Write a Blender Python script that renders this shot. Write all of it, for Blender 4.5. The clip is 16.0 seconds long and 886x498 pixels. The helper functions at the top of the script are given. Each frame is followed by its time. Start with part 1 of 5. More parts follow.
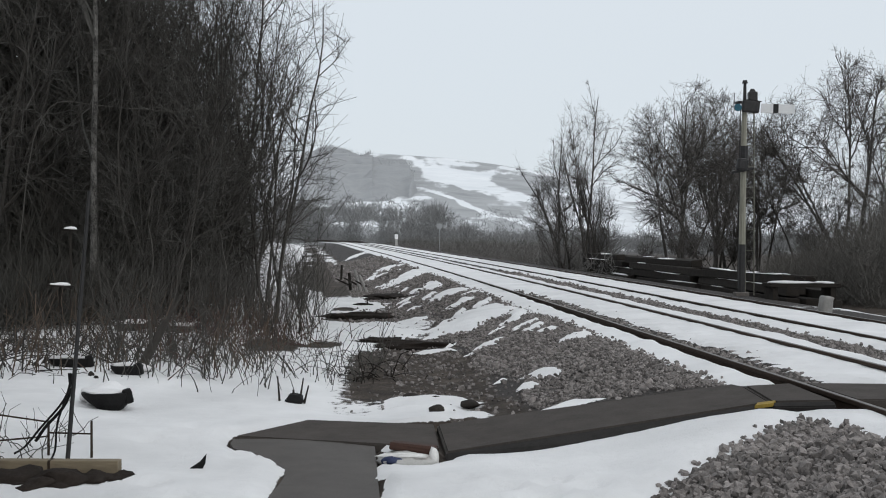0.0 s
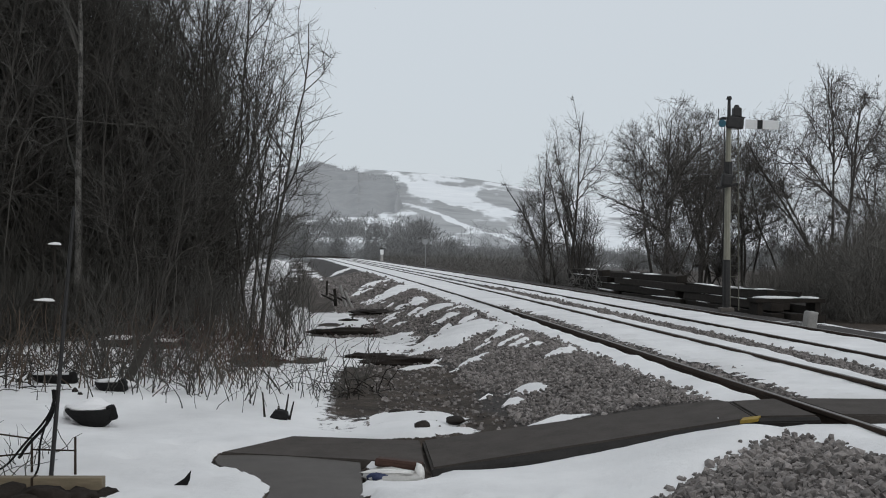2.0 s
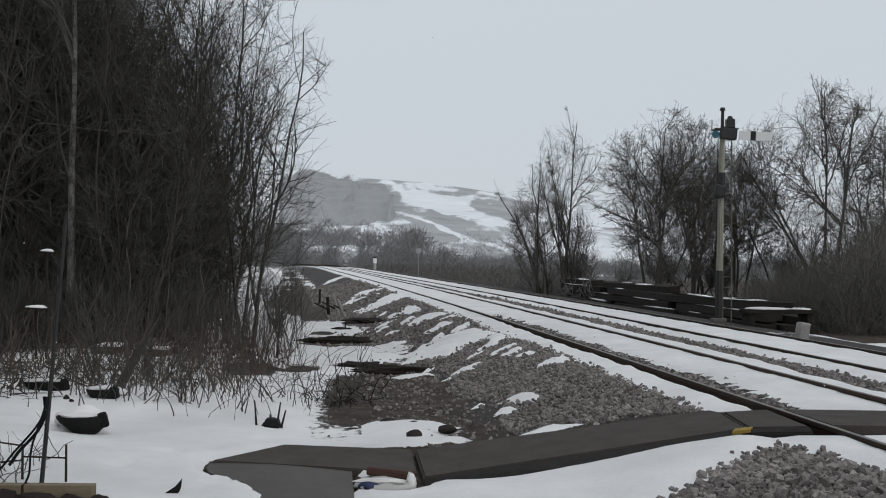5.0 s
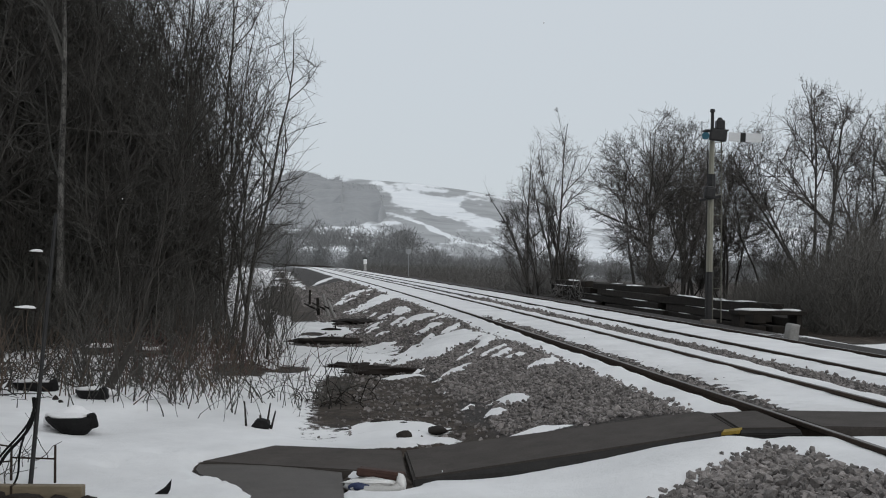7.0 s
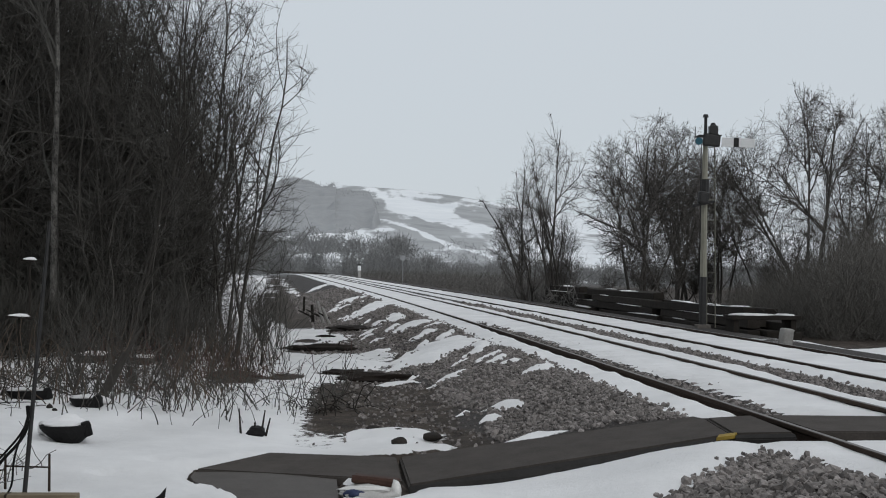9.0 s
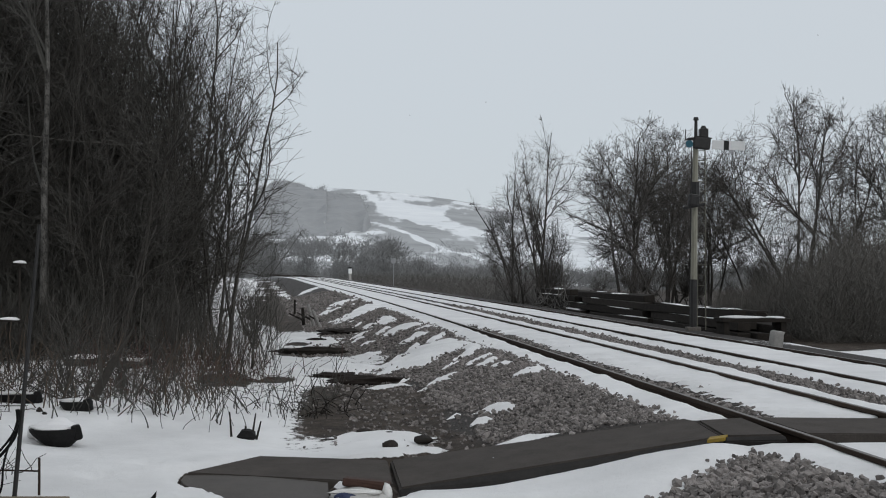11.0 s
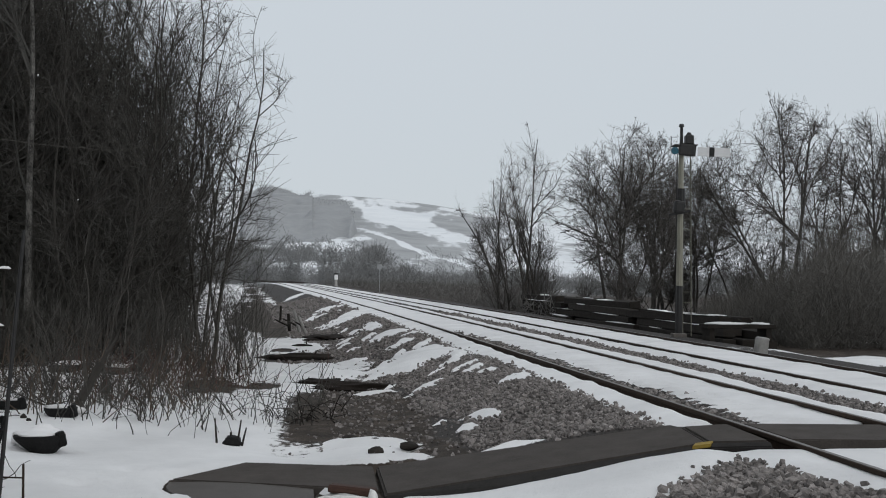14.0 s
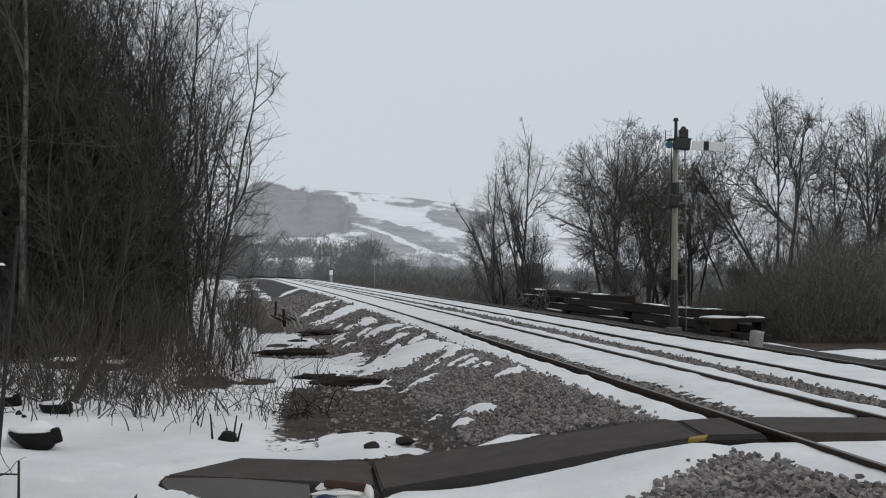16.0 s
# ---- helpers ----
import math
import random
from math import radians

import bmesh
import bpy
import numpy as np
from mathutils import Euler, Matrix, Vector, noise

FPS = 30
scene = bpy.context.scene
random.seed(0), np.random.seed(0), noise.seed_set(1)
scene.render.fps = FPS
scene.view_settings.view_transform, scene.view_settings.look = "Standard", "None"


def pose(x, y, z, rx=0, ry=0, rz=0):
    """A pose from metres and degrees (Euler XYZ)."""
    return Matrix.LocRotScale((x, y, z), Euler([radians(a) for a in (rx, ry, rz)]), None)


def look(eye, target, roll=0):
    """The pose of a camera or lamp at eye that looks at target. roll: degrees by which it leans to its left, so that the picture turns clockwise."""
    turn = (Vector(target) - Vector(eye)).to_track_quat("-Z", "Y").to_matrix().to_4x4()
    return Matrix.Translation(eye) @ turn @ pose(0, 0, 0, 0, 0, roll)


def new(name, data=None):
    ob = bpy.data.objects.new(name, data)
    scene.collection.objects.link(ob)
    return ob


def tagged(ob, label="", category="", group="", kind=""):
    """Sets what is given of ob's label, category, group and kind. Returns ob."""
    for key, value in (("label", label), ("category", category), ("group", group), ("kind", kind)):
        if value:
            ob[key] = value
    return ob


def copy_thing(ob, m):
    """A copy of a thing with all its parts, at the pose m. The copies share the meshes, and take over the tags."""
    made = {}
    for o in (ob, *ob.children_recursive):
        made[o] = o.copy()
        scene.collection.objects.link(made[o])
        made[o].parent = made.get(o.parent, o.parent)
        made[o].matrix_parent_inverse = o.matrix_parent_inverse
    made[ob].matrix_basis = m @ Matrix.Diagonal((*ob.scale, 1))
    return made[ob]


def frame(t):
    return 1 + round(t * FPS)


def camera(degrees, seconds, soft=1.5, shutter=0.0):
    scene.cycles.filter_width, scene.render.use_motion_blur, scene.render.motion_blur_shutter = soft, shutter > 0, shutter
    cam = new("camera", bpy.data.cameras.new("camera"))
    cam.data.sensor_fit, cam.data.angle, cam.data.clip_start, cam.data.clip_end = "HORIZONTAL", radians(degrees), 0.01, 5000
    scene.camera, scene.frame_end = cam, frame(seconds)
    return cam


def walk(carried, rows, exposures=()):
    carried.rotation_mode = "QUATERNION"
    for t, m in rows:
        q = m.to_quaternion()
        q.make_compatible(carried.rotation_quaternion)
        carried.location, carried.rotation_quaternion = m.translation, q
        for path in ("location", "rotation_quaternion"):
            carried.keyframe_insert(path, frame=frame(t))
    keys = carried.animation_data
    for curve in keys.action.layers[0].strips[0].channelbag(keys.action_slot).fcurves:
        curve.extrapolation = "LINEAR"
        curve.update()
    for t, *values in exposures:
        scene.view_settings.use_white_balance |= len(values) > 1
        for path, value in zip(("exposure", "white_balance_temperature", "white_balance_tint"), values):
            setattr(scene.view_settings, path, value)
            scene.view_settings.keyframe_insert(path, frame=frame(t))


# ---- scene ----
EYE = 1.5
cam = camera(39.0, 16.0, soft=1.05)
walk(cam, [
    (0, pose(0, 0, EYE, 89.199, -0.022, -0.007)),
    (0.5, pose(0, 0, EYE, 89.313, 0.258, -0.240)),
    (1, pose(0, 0, EYE, 89.635, 0.236, -0.382)),
    (1.5, pose(0, 0, EYE, 89.891, 0.210, -0.463)),
    (2, pose(0, 0, EYE, 89.912, 0.001, -0.670)),
    (2.5, pose(0, 0, EYE, 89.987, -0.071, -0.742)),
    (3, pose(0, 0, EYE, 90.066, -0.076, -0.779)),
    (3.5, pose(0, 0, EYE, 90.085, -0.240, -0.895)),
    (4, pose(0, 0, EYE, 90.202, -0.247, -0.857)),
    (6.5, pose(0, 0, EYE, 90.365, -0.505, -1.320)),
    (7, pose(0, 0, EYE, 90.372, -0.431, -1.429)),
    (7.5, pose(0, 0, EYE, 90.449, -0.439, -1.542)),
    (8, pose(0, 0, EYE, 90.591, -0.332, -1.522)),
    (8.5, pose(0, 0, EYE, 90.623, -0.195, -1.618)),
    (9, pose(0, 0, EYE, 90.660, -0.184, -1.695)),
    (11.5, pose(0, 0, EYE, 90.907, -0.148, -2.353)),
    (12, pose(0, 0, EYE, 91.077, -0.179, -2.608)),
    (12.5, pose(0, 0, EYE, 91.012, -0.142, -2.687)),
    (13, pose(0, 0, EYE, 90.928, -0.129, -2.677)),
    (13.5, pose(0, 0, EYE, 90.920, -0.208, -2.594)),
    (14, pose(0, 0, EYE, 91.076, -0.186, -2.753)),
    (14.5, pose(0, 0, EYE, 90.977, -0.118, -2.874)),
    (15, pose(0, 0, EYE, 90.942, -0.046, -2.974)),
    (15.5, pose(0, 0, EYE, 90.794, 0.195, -2.922)),
    (16, pose(0, 0, EYE, 90.841, 0.042, -2.982)),
], exposures=[(0.0, 0.29), (0.5, 0.24), (1.0, 0.19), (1.8, 0.09), (3.0, 0.03), (4.0, 0.02), (9.0, 0.02), (16.0, 0.03)])


# ---- light: overcast winter sky ----
def build_light():
    world = bpy.data.worlds.new("overcast_sky")
    scene.world = world
    world.use_nodes = True
    nt = world.node_tree
    nt.nodes.clear()
    out = nt.nodes.new("ShaderNodeOutputWorld")
    mix = nt.nodes.new("ShaderNodeMixShader")
    sky = nt.nodes.new("ShaderNodeTexSky")
    sky.sky_type = "NISHITA"
    sky.sun_disc = False
    sky.sun_elevation, sky.sun_rotation = radians(32), radians(150)
    clear = nt.nodes.new("ShaderNodeBackground")
    clear.inputs["Strength"].default_value = 0.06
    cloud = nt.nodes.new("ShaderNodeBackground")
    cloud.inputs["Strength"].default_value = 0.70
    coord = nt.nodes.new("ShaderNodeTexCoord")
    sep = nt.nodes.new("ShaderNodeSeparateXYZ")
    ramp = nt.nodes.new("ShaderNodeValToRGB")
    ramp.color_ramp.elements[0].position, ramp.color_ramp.elements[0].color = 0.0, (0.83, 0.905, 0.975, 1)
    ramp.color_ramp.elements[1].position, ramp.color_ramp.elements[1].color = 0.5, (0.935, 1.0, 1.065, 1)
    soft = nt.nodes.new("ShaderNodeTexNoise")
    soft.inputs["Scale"].default_value = 2.5
    tone = nt.nodes.new("ShaderNodeMixRGB")
    tone.blend_type, tone.inputs["Fac"].default_value = "OVERLAY", 0.12
    nt.links.new(coord.outputs["Generated"], sep.inputs[0])
    nt.links.new(coord.outputs["Generated"], soft.inputs["Vector"])
    nt.links.new(sep.outputs["Z"], ramp.inputs[0])
    nt.links.new(ramp.outputs[0], tone.inputs[1])
    nt.links.new(soft.outputs[0], tone.inputs[2])
    nt.links.new(tone.outputs[0], cloud.inputs["Color"])
    nt.links.new(sky.outputs[0], clear.inputs["Color"])
    mix.inputs[0].default_value = 0.92
    nt.links.new(clear.outputs[0], mix.inputs[1])
    nt.links.new(cloud.outputs[0], mix.inputs[2])
    nt.links.new(mix.outputs[0], out.inputs[0])
    sun = new("sun", bpy.data.lights.new("sun", "SUN"))
    sun.data.energy, sun.data.angle, sun.data.color = 0.5, radians(25), (1.0, 0.97, 0.93)
    az, el = radians(150), radians(32)
    d = Vector((math.sin(az) * math.cos(el), math.cos(az) * math.cos(el), math.sin(el)))
    sun.matrix_world = look(d * 50, (0, 0, 0))


build_light()


# ---- materials ----
def node(nt, kind, **values):
    n = nt.nodes.new(kind)
    for key, value in values.items():
        n.inputs[key.replace("_", " ")].default_value = value
    return n


def surface(name, a, b, scale=20.0, rough=0.8, bump=0.3, fine=6.0, metal=0.0, stain=None, depth=0.01, spread=0.25, stretch=(1, 1, 1), vary=0.4):
    """Colour between a and b by noise at two scales, with bump; each object or island differs a little."""
    m = bpy.data.materials.new(name)
    m.use_nodes = True
    nt = m.node_tree
    bsdf = nt.nodes["Principled BSDF"]
    coord = nt.nodes.new("ShaderNodeTexCoord")
    mapping = node(nt, "ShaderNodeMapping", Scale=stretch)
    nt.links.new(coord.outputs["Object"], mapping.inputs["Vector"])
    big = node(nt, "ShaderNodeTexNoise", Scale=scale, Detail=5.0, Roughness=0.65)
    small = node(nt, "ShaderNodeTexNoise", Scale=scale * fine, Detail=4.0, Roughness=0.7)
    nt.links.new(mapping.outputs[0], big.inputs["Vector"])
    nt.links.new(mapping.outputs[0], small.inputs["Vector"])
    mix = nt.nodes.new("ShaderNodeMath")
    mix.operation = "MULTIPLY_ADD"
    mix.inputs[1].default_value = 0.45
    nt.links.new(small.outputs[0], mix.inputs[0])
    half = nt.nodes.new("ShaderNodeMath")
    half.operation = "MULTIPLY"
    half.inputs[1].default_value = 0.55
    nt.links.new(big.outputs[0], half.inputs[0])
    nt.links.new(half.outputs[0], mix.inputs[2])
    ramp = nt.nodes.new("ShaderNodeValToRGB")
    ramp.color_ramp.elements[0].position, ramp.color_ramp.elements[0].color = 0.5 - spread, (*a, 1)
    ramp.color_ramp.elements[1].position, ramp.color_ramp.elements[1].color = 0.5 + spread, (*b, 1)
    if stain:
        e = ramp.color_ramp.elements.new(0.5 + spread * 1.35)
        e.color = (*stain, 1)
    nt.links.new(mix.outputs[0], ramp.inputs[0])
    info = nt.nodes.new("ShaderNodeObjectInfo")
    geo = nt.nodes.new("ShaderNodeNewGeometry")
    add = nt.nodes.new("ShaderNodeMath")
    add.operation = "ADD"
    nt.links.new(info.outputs["Random"], add.inputs[0])
    nt.links.new(geo.outputs["Random Per Island"], add.inputs[1])
    fit = nt.nodes.new("ShaderNodeMapRange")
    fit.inputs["From Max"].default_value = 2.0
    fit.inputs["To Min"].default_value, fit.inputs["To Max"].default_value = 1 - vary, 1 + vary
    nt.links.new(add.outputs[0], fit.inputs["Value"])
    hsv = nt.nodes.new("ShaderNodeHueSaturation")
    nt.links.new(fit.outputs[0], hsv.inputs["Value"])
    nt.links.new(ramp.outputs[0], hsv.inputs["Color"])
    nt.links.new(hsv.outputs[0], bsdf.inputs["Base Color"])
    bsdf.inputs["Roughness"].default_value, bsdf.inputs["Metallic"].default_value = rough, metal
    bsdf.inputs["Specular IOR Level"].default_value = 0.3
    if bump:
        bp = node(nt, "ShaderNodeBump", Strength=bump, Distance=depth)
        nt.links.new(mix.outputs[0], bp.inputs["Height"])
        nt.links.new(bp.outputs[0], bsdf.inputs["Normal"])
    return m


def ground_material():
    """Earth, ballast and snow by the cover fields that the sheet carries, with noise on their borders."""
    m = bpy.data.materials.new("snowy_ground")
    m.use_nodes = True
    nt = m.node_tree
    bsdf = nt.nodes["Principled BSDF"]
    coord = nt.nodes.new("ShaderNodeTexCoord")

    def noise_tex(scale, detail=5.0, rough=0.65):
        n = node(nt, "ShaderNodeTexNoise", Scale=scale, Detail=detail, Roughness=rough)
        nt.links.new(coord.outputs["Object"], n.inputs["Vector"])
        return n.outputs[0]

    def ramp(src, stops):
        r = nt.nodes.new("ShaderNodeValToRGB")
        for i, (p, c) in enumerate(stops):
            e = r.color_ramp.elements[i] if i < 2 else r.color_ramp.elements.new(p)
            e.position, e.color = p, (*c, 1)
        nt.links.new(src, r.inputs[0])
        return r.outputs[0]

    def attr(name):
        a = nt.nodes.new("ShaderNodeAttribute")
        a.attribute_name = name
        return a.outputs["Fac"]

    def step(field, jitter, amount, width):
        a = nt.nodes.new("ShaderNodeMath")
        a.operation = "MULTIPLY_ADD"
        a.inputs[1].default_value = amount
        nt.links.new(jitter, a.inputs[0])
        nt.links.new(field, a.inputs[2])
        r = nt.nodes.new("ShaderNodeMapRange")
        r.interpolation_type = "SMOOTHSTEP"
        r.inputs["From Min"].default_value = amount * 0.5 - width
        r.inputs["From Max"].default_value = amount * 0.5 + width
        nt.links.new(a.outputs[0], r.inputs["Value"])
        return r.outputs[0]

    def mixed(fac, a, b):
        x = nt.nodes.new("ShaderNodeMixRGB")
        nt.links.new(fac, x.inputs[0])
        nt.links.new(a, x.inputs[1])
        nt.links.new(b, x.inputs[2])
        return x.outputs[0]

    earth = ramp(noise_tex(3.0, 8.0, 0.75), [(0.32, (0.016, 0.012, 0.0095)), (0.55, (0.055, 0.043, 0.034)), (0.75, (0.14, 0.115, 0.095))])
    # Gravel under the loose stones is darkened to paint the shaded gaps.
    gravel = ramp(noise_tex(26.0, 6.0, 0.8), [(0.3, (0.014, 0.0125, 0.0115)), (0.55, (0.055, 0.049, 0.046)), (0.72, (0.12, 0.11, 0.104))])
    snow = ramp(noise_tex(0.9, 6.0, 0.6), [(0.25, (0.65, 0.643, 0.64)), (0.7, (0.83, 0.82, 0.815))])
    # Heath and snow of the hill are paled: haze mixed into their colours.
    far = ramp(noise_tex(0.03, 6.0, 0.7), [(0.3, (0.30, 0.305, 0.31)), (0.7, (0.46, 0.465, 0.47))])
    hazysnow = ramp(noise_tex(0.02, 6.0, 0.7), [(0.3, (0.74, 0.76, 0.78)), (0.7, (0.9, 0.91, 0.92))])
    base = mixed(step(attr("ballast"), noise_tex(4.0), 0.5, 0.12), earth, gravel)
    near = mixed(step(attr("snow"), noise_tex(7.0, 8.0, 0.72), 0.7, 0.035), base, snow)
    distant = mixed(step(attr("snow"), noise_tex(0.05, 8.0, 0.7), 0.9, 0.16), far, hazysnow)
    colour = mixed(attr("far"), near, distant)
    nt.links.new(colour, bsdf.inputs["Base Color"])
    bsdf.inputs["Roughness"].default_value = 0.85
    bsdf.inputs["Specular IOR Level"].default_value = 0.2
    bp = node(nt, "ShaderNodeBump", Strength=0.5, Distance=0.04)
    nt.links.new(noise_tex(9.0, 8.0, 0.7), bp.inputs["Height"])
    nt.links.new(bp.outputs[0], bsdf.inputs["Normal"])
    return m


M_GROUND = ground_material()
M_STONE = surface("ballast_stone", (0.062, 0.055, 0.051), (0.39, 0.354, 0.334), 7, 0.9, 0.6, stain=(0.55, 0.515, 0.49), spread=0.2, vary=0.8)
M_RAIL = surface("rusty_rail", (0.02, 0.015, 0.012), (0.06, 0.043, 0.033), 12, 0.85, 0.3)
M_SLEEPER = surface("weathered_sleeper", (0.09, 0.08, 0.072), (0.2, 0.18, 0.165), 8, 0.9, 0.5)
M_DECK = surface("worn_rubber_deck", (0.048, 0.042, 0.038), (0.096, 0.084, 0.076), 3.5, 0.85, 0.4, fine=14, stain=(0.12, 0.105, 0.097), spread=0.2, vary=0.1)
# Sides of the deck, a darker colour than the panel tops.
M_DECKSIDE = surface("dark_rubber_edge", (0.018, 0.017, 0.016), (0.04, 0.037, 0.035), 8, 0.6, 0.3)
M_ASPHALT = surface("wet_asphalt", (0.06, 0.053, 0.048), (0.105, 0.093, 0.085), 3, 0.7, 0.5, fine=25, stain=(0.15, 0.137, 0.127), spread=0.2, vary=0.05)
M_YELLOW = surface("worn_yellow_paint", (0.16, 0.11, 0.03), (0.48, 0.33, 0.05), 10, 0.7, 0.2)
M_SNOW = surface("snow", (0.66, 0.648, 0.645), (0.77, 0.755, 0.748), 4, 0.85, 0.5, depth=0.02)
M_FLAKE = surface("snow_crystal", (0.8, 0.81, 0.83), (0.88, 0.885, 0.89), 30, 0.7, 0)
M_BARK = surface("dark_bark", (0.03, 0.027, 0.024), (0.075, 0.068, 0.06), 14, 0.9, 0.3)
M_TWIG = surface("bare_twigs", (0.048, 0.046, 0.042), (0.115, 0.109, 0.098), 6, 0.9, 0)
M_SHRUB = surface("brown_scrub", (0.032, 0.0305, 0.027), (0.082, 0.077, 0.067), 5, 0.9, 0)
M_BRAMBLE = surface("grey_brambles", (0.062, 0.058, 0.053), (0.148, 0.138, 0.124), 5, 0.9, 0)
M_CROWN = surface("grey_brown_twigs", (0.06, 0.055, 0.051), (0.135, 0.124, 0.115), 6, 0.9, 0)
M_GREYBARK = surface("grey_bark", (0.036, 0.033, 0.03), (0.088, 0.08, 0.073), 9, 0.9, 0.3)
M_SHINY = surface("worn_rail_head", (0.09, 0.075, 0.065), (0.19, 0.175, 0.165), 10, 0.45, 0.1, metal=0.6)
M_EARTH = surface("wet_dark_earth", (0.012, 0.0095, 0.008), (0.042, 0.034, 0.029), 7, 0.9, 0.6, depth=0.03)
M_BIRCH = surface("birch_bark", (0.022, 0.02, 0.018), (0.13, 0.123, 0.112), 9, 0.8, 0.2, spread=0.08, stretch=(1, 1, 0.6))
M_OLIVE = surface("lichened_post_paint", (0.13, 0.126, 0.10), (0.30, 0.288, 0.235), 6, 0.8, 0.3, stain=(0.27, 0.27, 0.19), stretch=(1, 1, 0.2))
M_LADDER = surface("weathered_ladder", (0.09, 0.087, 0.072), (0.19, 0.183, 0.15), 6, 0.8, 0.2)
M_BLACK = surface("black_ironwork", (0.015, 0.015, 0.016), (0.05, 0.048, 0.047), 10, 0.6, 0.2, metal=0.2)
M_WHITE = surface("white_enamel", (0.62, 0.62, 0.62), (0.78, 0.78, 0.78), 5, 0.5, 0.1)
M_PAINT = surface("black_paint", (0.006, 0.006, 0.006), (0.014, 0.014, 0.014), 10, 0.5, 0.1, vary=0.1)
M_BLUE = surface("blue_lens", (0.012, 0.05, 0.075), (0.03, 0.11, 0.15), 5, 0.2, 0)
M_TIMBER = surface("dark_creosoted_timber", (0.012, 0.0105, 0.0095), (0.045, 0.039, 0.034), 5, 0.85, 0.5, stretch=(1, 1, 1))
M_PINE = surface("raw_softwood", (0.10, 0.08, 0.055), (0.32, 0.26, 0.175), 7, 0.8, 0.4, stretch=(0.2, 1, 1), stain=(0.2, 0.13, 0.07))
M_PALE = surface("pale_dead_wood", (0.06, 0.056, 0.05), (0.15, 0.138, 0.122), 8, 0.9, 0.2)
M_STEM = surface("dead_stalks", (0.04, 0.031, 0.025), (0.14, 0.105, 0.08), 6, 0.9, 0)
# Haze put into the base colour: far wood and scrub paled to grey.
M_HAZEWOOD = surface("haze_paled_wood", (0.285, 0.29, 0.295), (0.385, 0.39, 0.395), 0.15, 1.0, 0, vary=0.05)
M_HAZESCRUB = surface("distant_scrub", (0.185, 0.185, 0.183), (0.225, 0.225, 0.223), 0.3, 1.0, 0, vary=0.06)
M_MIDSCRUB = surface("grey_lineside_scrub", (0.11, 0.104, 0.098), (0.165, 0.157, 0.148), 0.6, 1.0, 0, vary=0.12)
M_REDSTEM = surface("reddish_dead_stalks", (0.05, 0.03, 0.026), (0.13, 0.078, 0.066), 6, 0.9, 0)
M_CONCRETE = surface("weathered_concrete", (0.2, 0.19, 0.18), (0.42, 0.41, 0.39), 6, 0.9, 0.4)
M_PLASTIC = surface("black_plastic", (0.007, 0.007, 0.007), (0.02, 0.0195, 0.0195), 8, 0.6, 0.2)
M_BROWN = surface("brown_sacking", (0.04, 0.022, 0.017), (0.09, 0.048, 0.036), 20, 0.9, 0.4)
M_SACKBLUE = surface("blue_sack_print", (0.012, 0.016, 0.045), (0.05, 0.065, 0.13), 12, 0.6, 0.2)
M_SACKWHITE = surface("white_sack", (0.45, 0.44, 0.42), (0.7, 0.69, 0.67), 9, 0.6, 0.4)

for m_ in (M_DECK, M_DECKSIDE, M_RAIL, M_PLASTIC, M_EARTH, M_TIMBER):
    m_.node_tree.nodes["Principled BSDF"].inputs["Specular IOR Level"].default_value = 0.08


# ---- geometry helpers ----
def mesh_np(name, verts, faces, smooth=False):
    """A mesh from arrays; faces all have the same number of corners."""
    verts, faces = np.asarray(verts, float), np.asarray(faces, np.int32)
    me = bpy.data.meshes.new(name)
    n, k = faces.shape
    me.vertices.add(len(verts))
    me.vertices.foreach_set("co", verts.ravel())
    me.loops.add(n * k)
    me.loops.foreach_set("vertex_index", faces.ravel())
    me.polygons.add(n)
    me.polygons.foreach_set("loop_start", np.arange(n, dtype=np.int32) * k)
    me.polygons.foreach_set("loop_total", np.full(n, k, np.int32))
    me.polygons.foreach_set("use_smooth", np.full(n, smooth))
    me.update(calc_edges=True)
    return me


def mesh_part(name, me, material, parent=None, label=""):
    me.materials.append(material)
    ob = new(name, me)
    if parent:
        ob.parent = parent
    return tagged(ob, label)


def part(name, bm, material, parent=None, label="", smooth=False):
    """Links a bmesh as one mesh object under a thing or a part."""
    me = bpy.data.meshes.new(name)
    bmesh.ops.recalc_face_normals(bm, faces=bm.faces)
    for f in bm.faces:
        f.smooth = smooth
    bm.to_mesh(me)
    bm.free()
    return mesh_part(name, me, material, parent, label)


def thing(name, m, label, category, group="", kind=""):
    ob = new(name)
    ob.empty_display_size = 0.1
    ob.matrix_world = m
    return tagged(ob, label, category, group, kind)


def box(size, at=(0, 0, 0), turn=(0, 0, 0), bevel=0.0, bm=None, rough=0.0, seed=0):
    bm = bm or bmesh.new()
    made = bmesh.ops.create_cube(bm, size=1)["verts"]
    bmesh.ops.transform(bm, matrix=pose(*at, *turn) @ Matrix.Diagonal((*size, 1)), verts=made)
    if bevel:
        edges = list({e for v in made for e in v.link_edges})
        bmesh.ops.bevel(bm, geom=edges, offset=bevel, segments=2, profile=0.6, affect="EDGES")
    if rough:
        rng = random.Random(seed)
        for v in bm.verts:
            v.co += Vector((rng.uniform(-1, 1), rng.uniform(-1, 1), rng.uniform(-1, 1))) * rough
    return bm


def rod(a, b, ra, rb=None, n=8, bm=None):
    """A tapered bar from a to b."""
    bm = bm or bmesh.new()
    a, b = Vector(a), Vector(b)
    rb = ra if rb is None else rb
    q = (b - a).to_track_quat("Z", "Y").to_matrix().to_4x4()
    m = Matrix.Translation((a + b) / 2) @ q
    bmesh.ops.create_cone(bm, cap_ends=True, segments=n, radius1=ra, radius2=rb, depth=(b - a).length, matrix=m)
    return bm


